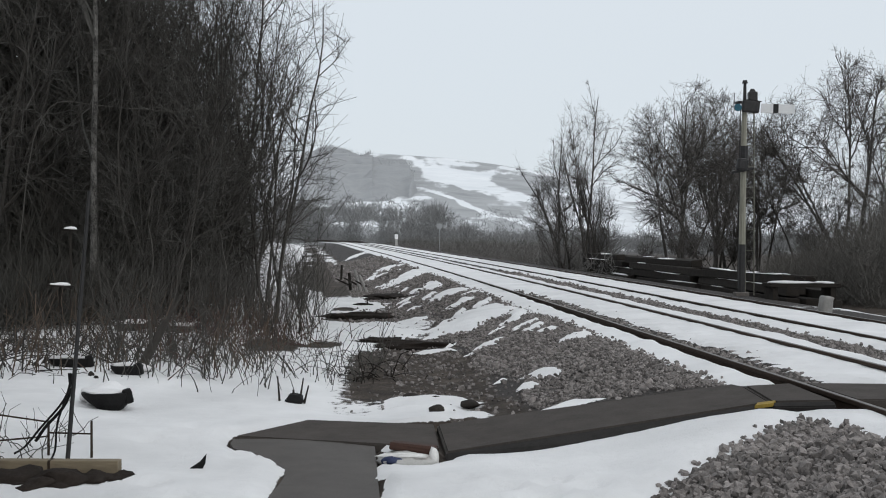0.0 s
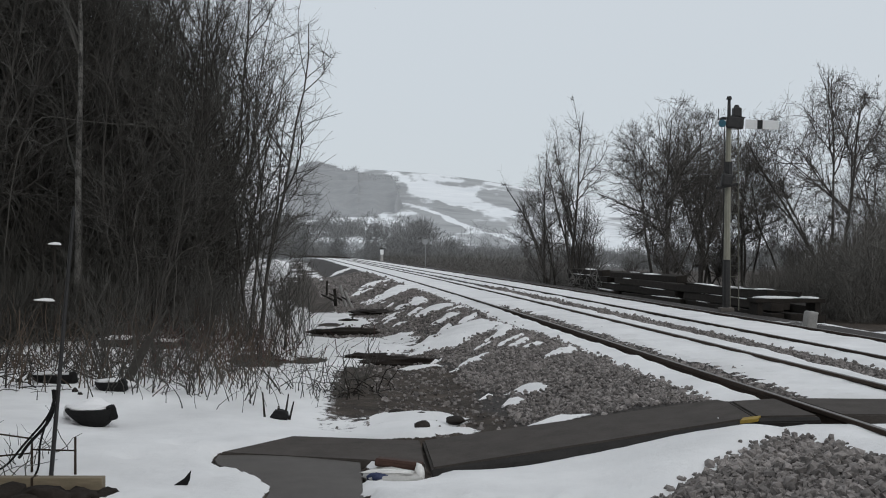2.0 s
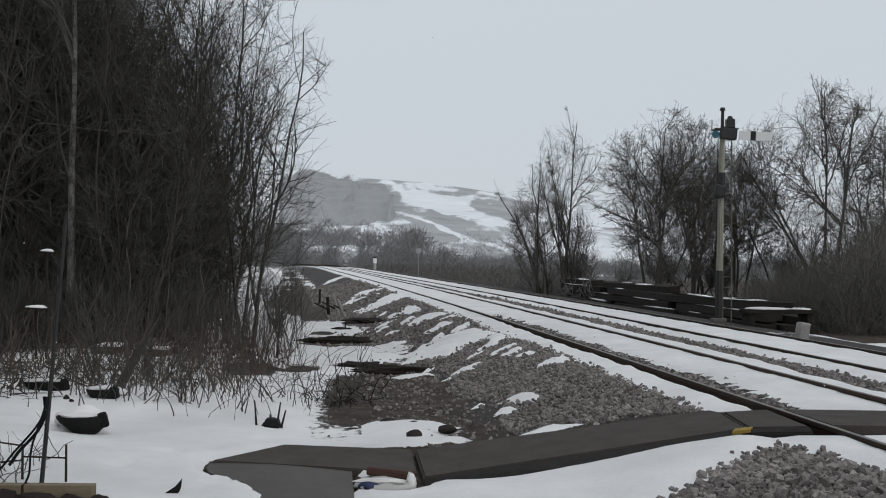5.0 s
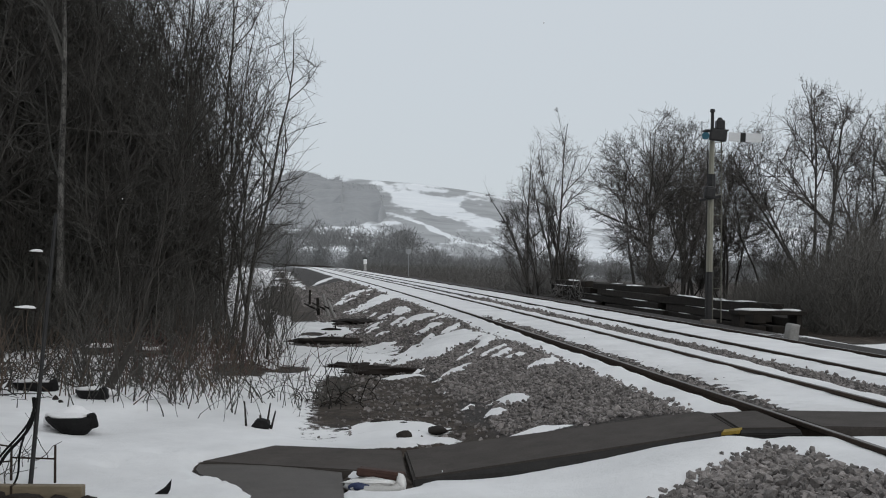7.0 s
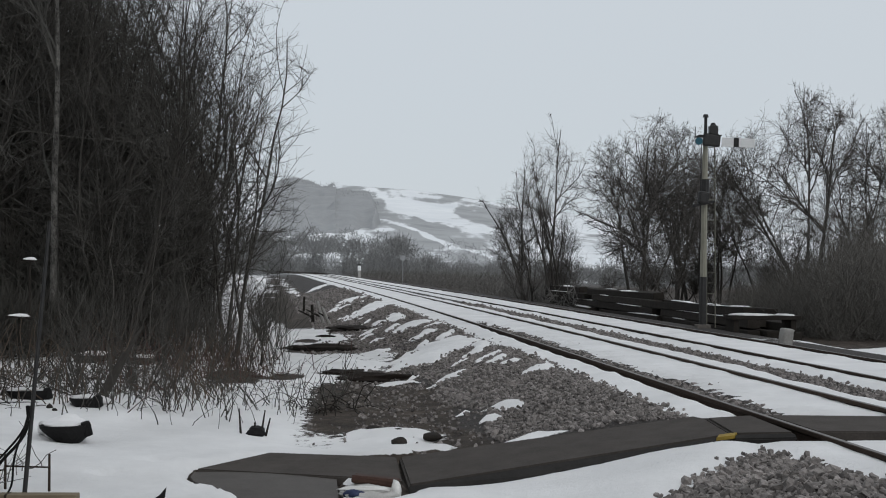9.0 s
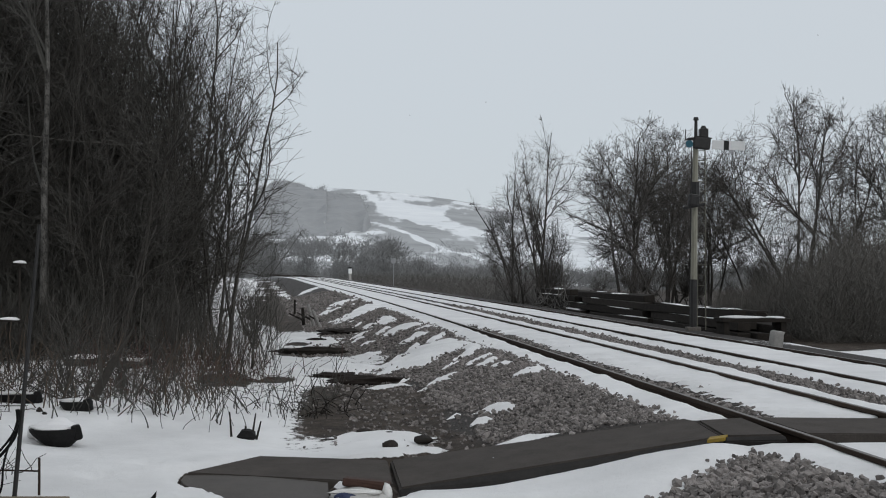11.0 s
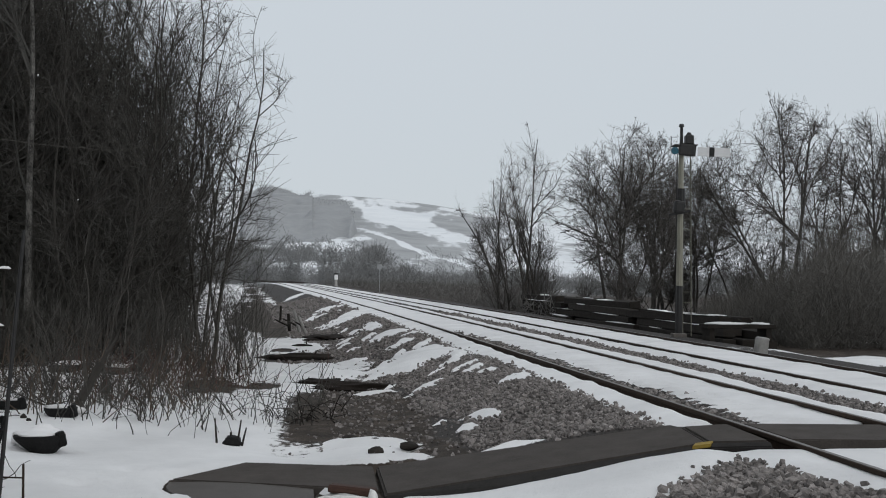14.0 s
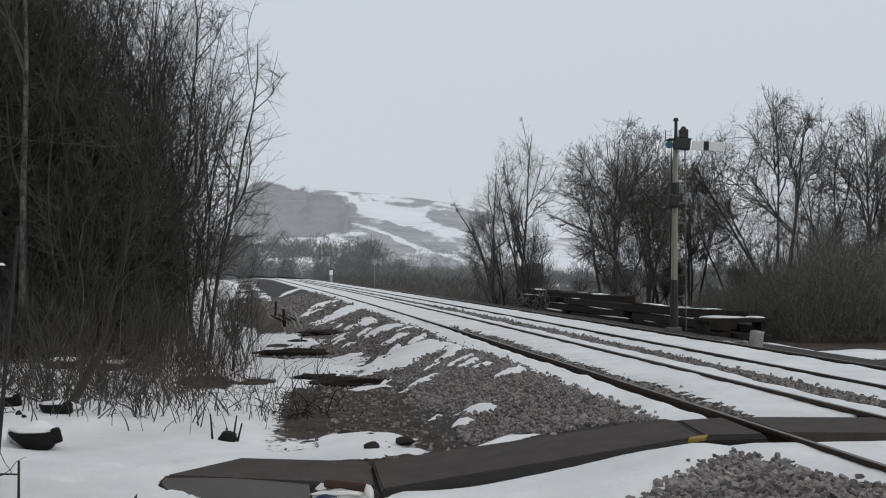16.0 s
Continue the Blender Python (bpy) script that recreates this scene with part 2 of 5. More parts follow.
def lump(size, at=(0, 0, 0), rough=0.15, seed=0, sub=2, bm=None, flat=0.0):
    """An uneven rounded lump, cut flat below if asked."""
    bm = bm or bmesh.new()
    made = bmesh.ops.create_icosphere(bm, subdivisions=sub, radius=1)["verts"]
    for v in made:
        n = noise.noise(v.co * 1.7 + Vector((seed * 3.1, seed, 0))) + 0.5 * noise.noise(v.co * 4 + Vector((seed, 0, 7)))
        v.co *= 1 + rough * n
        if flat and v.co.z < -flat:
            v.co.z = -flat
        v.co = Vector((v.co.x * size[0] + at[0], v.co.y * size[1] + at[1], v.co.z * size[2] + at[2]))
    return bm


TABLE = np.random.default_rng(5).random((256, 256))


def vnoise(x, y, scale, seed=0):
    """Smooth value noise in 0..1 for arrays."""
    u, v = np.asarray(x) * scale + seed * 17.3, np.asarray(y) * scale + seed * 9.1
    i, j = np.floor(u).astype(int), np.floor(v).astype(int)
    a, b = u - i, v - j
    a, b = a * a * (3 - 2 * a), b * b * (3 - 2 * b)
    t = lambda p, q: TABLE[p % 256, q % 256]
    return (t(i, j) * (1 - a) + t(i + 1, j) * a) * (1 - b) + (t(i, j + 1) * (1 - a) + t(i + 1, j + 1) * a) * b


def fractal(x, y, scale, seed=0, octaves=4):
    total, amp, norm = 0, 1.0, 0.0
    for o in range(octaves):
        total = total + amp * vnoise(x, y, scale * 2 ** o, seed + o)
        norm += amp
        amp *= 0.55
    return total / norm


def smooth(a, b, x):
    t = np.clip((np.asarray(x, float) - a) / (b - a), 0, 1)
    return t * t * (3 - 2 * t)


# ---- the plan: rails, ground heights, snow cover ----
def rail_x(y):
    """Where the inner face of the first rail runs; the other rails keep a constant distance from it."""
    y = np.asarray(y, float)
    c = np.clip(y, -30, 150)
    x = 8.64e-7 * c ** 3 - 3.044e-4 * c ** 2 - 8.13e-2 * c + 4.61
    slope = 3 * 8.64e-7 * 150 ** 2 - 2 * 3.044e-4 * 150 - 8.13e-2
    return x + np.where(y > 150, (slope - 0.0005 * (y - 150)) * (y - 150), 0)


RAILS = (0.0, 1.505, 3.53, 5.035)
RAIL_TOP = (0.0, 0.0, -0.08, -0.08)
RIDGE_A = np.array([-0.6, -0.35, -0.2, -0.11, -0.05, 0.0, 0.04, 0.08, 0.15, 0.3, 0.6])
RIDGE_E = np.array([0.05, 0.06, 0.066, 0.0635, 0.0628, 0.0595, 0.0545, 0.0480, 0.038, 0.026, 0.02])


def ridge(a):
    return np.interp(a, RIDGE_A, RIDGE_E)


def hill_u(x, y):
    """0 at the foot of the hill, 1 on its ridge."""
    return np.clip((y - 260) / 740, 0, 1)


def deck_field(x, y):
    """Below 0 inside the crossing deck and the asphalt path."""
    deck = np.maximum(np.abs(y - 11.85) - 0.92, np.maximum(-2.0 + 0.57 * np.maximum(y - 11.92, 0) - x, x - 12))
    deck = np.where(x < -0.03, np.maximum(deck, 11.3 - 0.313 * (x + 0.03) - y), deck)
    flare = 0.5 * smooth(10.2, 11.7, y) + 0.05 * np.sin(y * 2.3)
    path = np.maximum(np.maximum(x + 0.07 * y - 0.15, -(x + 0.07 * y + 0.62 + flare)), np.abs(y - 4.5) - 7.3)
    sack = np.hypot((x + 0.35) / 1.4, y - 10.83) - 0.26
    return np.minimum(np.minimum(deck, path), sack)


def ground_z(x, y):
    s = x - rail_x(y)
    z = -0.5 + 0.385 * smooth(-3.3, -0.8, s)
    z = z + 0.10 * (fractal(x, y, 0.35, 1) - 0.5) * smooth(-3.0, -5.0, s) * 2
    z = z + 0.12 * smooth(-6, -9, s) + 0.25 * smooth(17, 24, y) * smooth(-6, -10, s)
    z = z - 0.08 * smooth(2.2, 3.2, s) - 0.35 * smooth(6.2, 8.5, s) - 1.2 * smooth(12, 40, s)
    z = z + 0.05 * (fractal(x, y, 1.2, 4, 3) - 0.5) * smooth(-0.6, -1.5, s)
    z = np.where(deck_field(x, y) < 0.12, np.minimum(z, z - 0.03), z)
    far = smooth(170, 330, y)
    a = x / np.maximum(y, 1.0)
    u = hill_u(x, y)
    hill = EYE - 3.0 * (1 - smooth(0, 0.1, u)) + y * ridge(a) * u + 7 * (fractal(x, y, 0.012, 3) - 0.5) * np.sin(np.pi * u)
    hill = hill - np.clip(y - 1000, 0, None) * 0.035
    return z * (1 - far) + far * hill


# patches of lying snow: x, y, half length, half width, turn in degrees
PATCHES = ((1.25, 12.95, 0.5, 0.1, 8), (-0.3, 13.9, 0.75, 0.32, 5), (0.22, 13.4, 0.35, 0.14, -10), (1.75, 9.4, 0.35, 0.07, 35), (-0.14, 14.5, 0.55, 0.4, -30), (-0.1, 20.2, 0.42, 0.09, 6))
# streaks blown along the ballast slope and on it near the deck
STREAKS = ((0.59, 25.1, 2.75, 0.72, 76), (-1.34, 47.1, 5.0, 0.6, 83), (-0.29, 38.7, 2.5, 0.36, 91), (1.46, 24.2, 1.9, 0.13, 82), (1.6, 21.4, 1.0, 0.13, 75), (1.42, 21.9, 0.7, 0.1, 70), (1.77, 20.6, 0.5, 0.12, 60),
           (0.19, 33.9, 2.1, 0.4, 75), (0.45, 29.8, 1.6, 0.2, 77), (-0.35, 34.4, 1.3, 0.15, 79), (-2.94, 51.9, 2.1, 0.2, 89), (-2.46, 58.1, 3.5, 0.4, 88), (-6.2, 90, 6.0, 0.45, 88), (-0.84, 37.3, 0.8, 0.3, 74),
           (1.27, 15.6, 0.3, 0.34, 0), (1.02, 14.9, 0.17, 0.1, 25), (0.73, 15.7, 0.15, 0.06, 69), (-0.68, 27.1, 0.95, 0.3, 71), (0.9, 28.3, 1.2, 0.14, 78))


LEDGES = ((-2.65, 33.7, 3.9, 1.3, 95), (-1.41, 24.9, 2.5, 1.2, 93), (-4.0, 35.8, 9.0, 0.6, 97), (11.2, 28.5, 3.2, 1.5, 10))
# dark breaks in the snow of the bank
BREAKS = ((-0.6, 22.3, 1.1, 0.55, 5), (-1.65, 36.8, 1.7, 0.55, 92), (-1.9, 28.6, 0.85, 0.95, 90), (-2.5, 31.9, 0.5, 0.35, 90), (-3.0, 22.0, 1.6, 0.5, 100), (-2.1, 21.6, 0.9, 0.35, 95))


def slivers(count):
    """Small slivers of blown snow on the ballast slope, lying nearly along the track."""
    rng = random.Random(52)
    out = []
    for i in range(count):
        y = 19 + 42 * rng.random() ** 1.4
        grow_ = 0.6 + y / 30
        out.append((float(rail_x(y)) - rng.uniform(0.75, 2.7), y, rng.uniform(0.25, 0.9) * grow_, rng.uniform(0.03, 0.07) * grow_, rng.uniform(66, 86)))
    return tuple(out)


SLIVERS = slivers(38)


def patch_field(spots, x, y, grain):
    """Above 0 inside any of the given ragged ellipses."""
    x, y = np.asarray(x, float), np.asarray(y, float)
    f = np.full(x.shape, -1.0)
    for px, py, la, wb, turn in spots:
        c, d = math.cos(radians(turn)), math.sin(radians(turn))
        m = np.hypot(x - px, y - py) < 2.2 * max(la, wb)
        dx, dy = x[m] - px, y[m] - py
        u, v = dx * c + dy * d, -dx * d + dy * c
        rag = fractal(u / la * 1.5, v / wb * 0.8, 1.6, int(abs(px * 7 + py)) % 40) - 0.5 + 0.5 * (fractal(u * 1.2, v * 6, 1.5, int(abs(px * 11 + py)) % 40) - 0.5)
        f[m] = np.maximum(f[m], 1 - np.hypot(u / la, v / wb) + grain * rag)
    return f


def snow_field(x, y):
    """Above 0 where snow lies."""
    s = x - rail_x(y)
    n = fractal(x, y, 0.8, 7) - 0.5
    bed = np.minimum(s + 0.64 + 0.3 * (fractal(x, y, 1.1, 11) - 0.5), (5.25 - s + 0.15 * n) * 1.5)
    teeth = 0.44 + 0.66 * (np.abs((((y + 0.5 * s) / 0.42) % 1.0) - 0.5) * 2) ** 2 + 0.45 * (fractal(x, y, 1.5, 21) - 0.5)
    fade = smooth(42, 26, y)
    strip = np.minimum(s + 0.02, teeth - s) * fade - 0.4 * (1 - fade)
    bed = np.where(y > 12.8, np.minimum(bed, -strip * 3.6), bed)
    six = 0.42 + 0.35 * (fractal(x, y, 0.9, 14) - 0.5) - np.abs(s - 2.68)
    bed = np.minimum(bed, -six * 1.8)
    left = np.minimum(-2.95 - s, 6) * 0.5 + n * 0.6
    mud = 1 - np.hypot((x + 0.45 - 0.03 * (y - 18)) / 1.05, (y - 18.3) / 4.0)
    cess = 1 - np.hypot((s + 3.6) / 1.1, (y - 46) / 22)
    left = np.minimum(left, -mud * 0.9 + n * 0.5)
    left = np.minimum(left, -cess * 0.8 + n * 0.9)
    left = left - 1.0 * smooth(36, 48, y) * smooth(-3.3, -4.4, s) + 0.8 * n * smooth(34, 46, y)
    f = np.where(s > -1.6, bed, left)
    f = np.where((s > -3.4) & (s <= -0.6), np.minimum(np.where(s > -0.9, bed, -0.3), 0.2), f)
    f = np.where(s <= -3.4, left, f)
    fore = np.minimum(10.75 + 0.5 * (fractal(x, y, 1.0, 31) - 0.5) - y, np.minimum((s + 2.6 - 0.95 * (y - 8.5)) * 0.7 + 0.5 * n, -0.38 - 0.28 * (y - 9.5) - s + 0.4 * n))
    fore = np.minimum(fore, (y - 6.4) * 0.8)
    near = 0.02 - np.clip(fore, -0.4, 1) * 1.2 + 0.25 * n
    f = np.where((y < 11.4) & (s < 0.4), near, f)
    right = -0.45 + 0.9 * n + 0.75 * smooth(11, 16, s) * smooth(60, 45, y)
    f = np.where(s > 5.5, right, f)
    f = np.maximum(f, np.minimum(patch_field(PATCHES + STREAKS + LEDGES + SLIVERS, x, y, 1.0) * 0.6, 0.5))
    f = np.minimum(f, -patch_field(BREAKS, x, y, 0.7))
    f = np.where(deck_field(x, y) < 0.04, -0.6, f)
    wood = smooth(-7.0, -9.5, s) * smooth(15, 19, y)
    f = np.where(s < -5, f - 1.0 * wood * (0.55 + 1.2 * n), f)
    return f


def hill_snow(x, y):
    a, u = x / np.maximum(y, 1.0), hill_u(x, y)
    v = u * ridge(a)
    n = fractal(a * 900, v * 2600, 0.035, 41, 5) - 0.5

    def patch(ca, cv, ra, rv, tilt):
        return 1 - np.hypot((a - ca) / ra, (v - cv - tilt * (a - ca)) / rv)

    n2 = fractal(a * 900, v * 2600, 0.12, 44, 4) - 0.5
    f = 0.25 + 0.9 * n + 0.8 * n2
    f = np.where((v < 0.024) & (a < 0.085 + 0.1 * n), -0.05 + 2.2 * n, f)
    for ca, cv, ra, rv, tilt, k in ((-0.055, 0.040, 0.045, 0.024, 0.0, 1.6), (0.020, 0.0245, 0.062, 0.0105, -0.33, 1.5), (0.070, 0.0385, 0.036, 0.0075, -0.12, 1.3),
                                    (0.02, 0.0555, 0.07, 0.0018, -0.10, 1.2), (0.0, 0.010, 0.12, 0.011, -0.1, 1.0), (0.035, 0.0495, 0.05, 0.0022, -0.09, 0.9), (0.10, 0.022, 0.04, 0.006, -0.3, 0.8),
                                    (-0.01, 0.0545, 0.008, 0.003, 0.0, 1.2)):
        f = f - np.clip(patch(ca, cv, ra, rv, tilt) * 2, 0, 1) * k
    for ca, cv, ra, rv, tilt in ((0.028, 0.018, 0.055, 0.0016, -0.33), (-0.085, 0.022, 0.05, 0.004, 0.0), (-0.045, 0.018, 0.02, 0.007, 0.0)):
        f = np.maximum(f, np.clip(patch(ca, cv, ra, rv, tilt) * 1.5, -0.3, 1) * 0.6 + 1.2 * n + 0.8 * n2)
    return f


def graded(lo, fine_lo, fine_hi, hi, step, grow):
    out = list(np.arange(fine_lo, fine_hi, step))
    d = step
    while out[-1] < hi:
        d *= grow
        out.append(out[-1] + d)
    d, head = step, [fine_lo]
    while head[-1] > lo:
        d *= grow
        head.append(head[-1] - d)
    return np.array(sorted(set(head[1:] + out)))


# old footprints in the snow beside the path
FOOTPRINTS = ((0.45, 9.3), (0.72, 9.0), (0.85, 9.45), (0.25, 8.9), (1.1, 9.2), (0.55, 8.5), (0.15, 9.6), (1.0, 8.6), (-1.9, 9.0), (-2.2, 9.5), (-1.7, 10.6), (-2.7, 11.4), (-2.4, 12.2))


def build_ground():
    xs = graded(-1700, -4.5, 7.0, 1700, 0.105, 1.052)
    ys = graded(-25, 8.0, 22.0, 2600, 0.1, 1.024)
    x, y = np.meshgrid(xs, ys)
    z = ground_z(x, y)
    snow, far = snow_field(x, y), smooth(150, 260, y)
    s = x - rail_x(y)
    cover = np.where(far > 0.5, hill_snow(x, y), snow)
    z = z + 0.04 * (fractal(x, y, 1.9, 55, 3) - 0.5) * smooth(0, 0.3, snow) * (1 - far)
    z = z + 0.075 * smooth(-0.1, 0.45, snow) * (1 - far) * (1 + 0.5 * (fractal(x, y, 0.7, 51) - 0.5))
    for fx, fy in FOOTPRINTS:
        z = z - 0.05 * np.exp(-(((x - fx) / 0.11) ** 2 + ((y - fy) / 0.16) ** 2)) + 0.02 * np.exp(-((np.hypot(x - fx, (y - fy) * 0.75) - 0.2) / 0.07) ** 2)
    ballast = np.minimum(s + 2.55 + 0.5 * smooth(24, 30, y) - 0.7 * (fractal(x, y, 1.0, 61) - 0.5), 7.0 - s)
    h, w = x.shape
    i = (np.arange(h - 1)[:, None] * w + np.arange(w - 1)[None, :]).ravel()
    me = mesh_np("ground", np.stack([x, y, z], -1).reshape(-1, 3), np.stack([i, i + 1, i + w + 1, i + w], -1), True)
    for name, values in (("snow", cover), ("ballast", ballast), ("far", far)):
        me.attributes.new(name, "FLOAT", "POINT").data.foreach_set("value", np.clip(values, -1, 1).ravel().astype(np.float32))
    me.materials.append(M_GROUND)
    tagged(new("ground", me), "snow-covered ground with bare ballast and brown earth", "ground", kind="structure")


build_ground()


# ---- rails, sleepers, crossing ----
def build_rails():
    # flat-bottomed rail section: lateral, height from the head
    sec = [(-0.036, -0.004), (-0.03, 0.0), (0.03, 0.0), (0.036, -0.004), (0.036, -0.035), (0.01, -0.05), (0.009, -0.125), (0.07, -0.145), (0.07, -0.155),
           (-0.07, -0.155), (-0.07, -0.145), (-0.009, -0.125), (-0.01, -0.05), (-0.036, -0.035)]
    ys = np.concatenate([np.arange(-20, 60, 1.0), np.arange(60, 320, 4.0)])
    for s, top in zip(RAILS, RAIL_TOP):
        x = rail_x(ys)
        slope = np.gradient(x, ys)
        n = np.stack([np.ones_like(ys), -slope], -1) / np.sqrt(1 + slope ** 2)[:, None]
        rows = []
        for u, v in sec:
            rows.append(np.stack([x + n[:, 0] * (s + u), ys + n[:, 1] * (s + u), np.full_like(ys, top + v)], -1))
        verts = np.stack(rows, 1).reshape(-1, 3)
        k = len(sec)
        a = (np.arange(len(ys) - 1)[:, None] * k + np.arange(k)[None, :])
        b = (np.arange(len(ys) - 1)[:, None] * k + (np.arange(k)[None, :] + 1) % k)
        me = mesh_np("rail", verts, np.stack([a, b, b + k, a + k], -1).reshape(-1, 4))
        rail = mesh_part("rail", me, M_RAIL)
        edge = [np.stack([x + n[:, 0] * (s + u), ys + n[:, 1] * (s + u), np.full_like(ys, top + v)], -1) for u, v in ((-0.022, 0.001), (-0.02, 0.003), (0.024, 0.003), (0.026, 0.001))]
        i = (np.arange(len(ys) - 1)[:, None] * 4 + np.arange(3)[None, :])
        mesh_part("running_surface", mesh_np("running_surface", np.stack(edge, 1).reshape(-1, 3), np.stack([i, i + 1, i + 5, i + 4], -1).reshape(-1, 4)), M_SHINY, rail, "worn bright rail head")
        tagged(rail, "rusty steel running rail lying in snow and ballast", "rail", "running rails", "structure")


def along(s, y):
    """The pose of a thing at the distance s from the first rail, turned with the track."""
    x0, x1 = float(rail_x(y - 0.5)), float(rail_x(y + 0.5))
    ang = math.atan2(x1 - x0, 1.0)
    return Matrix.Translation((float(rail_x(y)) + s * math.cos(ang), y - s * math.sin(ang), 0)) @ pose(0, 0, 0, 0, 0, -math.degrees(ang))


def build_sleepers():
    first = None
    for centre, top, end in ((0.7525, -0.15, 46), (4.2825, -0.23, 40)):
        y = 6.0
        while y < end:
            if abs(y - 12.0) > 0.85:
                m = along(centre, y) @ pose(0, 0, top - 0.07)
                if first is None:
                    first = part("railway_sleeper", box((2.5, 0.25, 0.15), bevel=0.012), M_SLEEPER)
                    first.matrix_world = m
                    tagged(first, "weathered wooden sleeper under the rails, half buried in snow", "sleeper", "track sleepers")
                else:
                    copy_thing(first, m)
            y += 0.65


def slab(corners, thick, bevel=0.012):
    """A plate with the given top corners."""
    bm = bmesh.new()
    top = [bm.verts.new(c) for c in corners]
    low = [bm.verts.new((c[0], c[1], c[2] - thick)) for c in corners]
    bm.faces.new(top)
    bm.faces.new(low[::-1])
    for i in range(len(top)):
        j = (i + 1) % len(top)
        bm.faces.new((top[i], low[i], low[j], top[j]))
    bmesh.ops.bevel(bm, geom=[e for e in bm.edges if all(v in top for v in e.verts)], offset=bevel, segments=2, affect="EDGES")
    return bm


def build_crossing():
    m = Matrix.Identity(4)
    deck = thing("crossing_deck", m, "dark rubber footpath crossing deck laid over the rails", "crossing deck")
    part("end_panel", slab([(-1.98, 11.92, -0.45), (-0.03, 11.31, -0.45), (-0.09, 12.64, -0.45), (-1.40, 12.94, -0.45)], 0.09), M_DECK, deck)
    part("ramp_panel", slab([(0.03, 11.05, -0.45), (2.985, 11.40, -0.052), (3.02, 12.55, -0.052), (2.97, 12.80, -0.06), (-0.06, 12.63, -0.45)], 0.13, 0.02), M_DECK, deck)
    part("edge_panel", slab([(3.0, 11.40, -0.047), (3.5, 11.17, -0.005), (3.46, 12.42, -0.005), (3.035, 12.55, -0.047)], 0.12, 0.02), M_DECK, deck)
    part("side_skirt", slab([(0.03, 10.93, -0.58), (1.6, 11.08, -0.335), (2.98, 11.33, -0.10), (2.985, 11.395, -0.058), (0.03, 11.045, -0.455)], 0.12, 0.012), M_DECKSIDE, deck, "black panel edge")
    part("lip_strip", slab([(3.0, 11.32, -0.09), (3.5, 11.10, -0.05), (3.5, 11.165, -0.012), (3.0, 11.392, -0.055)], 0.1, 0.01), M_DECKSIDE, deck, "black panel edge")
    xa = float(rail_x(12.0))
    for i, (a, b, z) in enumerate(((0.07, 1.435, -0.005), (1.575, 3.46, -0.04), (3.6, 4.965, -0.085), (5.11, 6.6, -0.12))):
        lean = -0.09
        part("track_panel", slab([(xa + a + 0.06, 11.25 + lean * a, z), (xa + b + 0.06, 11.25 + lean * b, z), (xa + b - 0.05, 12.45 + lean * b, z), (xa + a - 0.05, 12.45 + lean * a, z)], 0.12), M_DECK, deck)
    bm = slab([(2.83, 11.33, -0.076), (2.99, 11.32, -0.056), (3.05, 11.42, -0.040), (2.88, 11.43, -0.062)], 0.03, 0.004)
    part("yellow_mark", bm, M_YELLOW, deck, "worn yellow paint mark")
    path = bmesh.new()
    rows = []
    for i in range(60):
        y = -2.5 + i * (14.4 / 59)
        c = -0.07 * y - 0.18
        l, r = c - 0.44 - 0.05 * math.sin(y * 2.3) - 0.5 * float(smooth(10.2, 11.7, y)), c + 0.36
        rows.append([path.verts.new((l + (r - l) * k / 4, y, -0.505 + 0.02 * math.sin(k * 0.8))) for k in range(5)])
    for a, b in zip(rows, rows[1:]):
        for k in range(4):
            path.faces.new((a[k], a[k + 1], b[k + 1], b[k]))
    made = bmesh.ops.extrude_face_region(path, geom=path.faces[:])["geom"]
    bmesh.ops.translate(path, vec=(0, 0, 0.028), verts=[g for g in made if isinstance(g, bmesh.types.BMVert)])
    tagged(part("footpath", path, M_ASPHALT), "narrow wet asphalt footpath cleared of snow", "footpath", kind="structure")


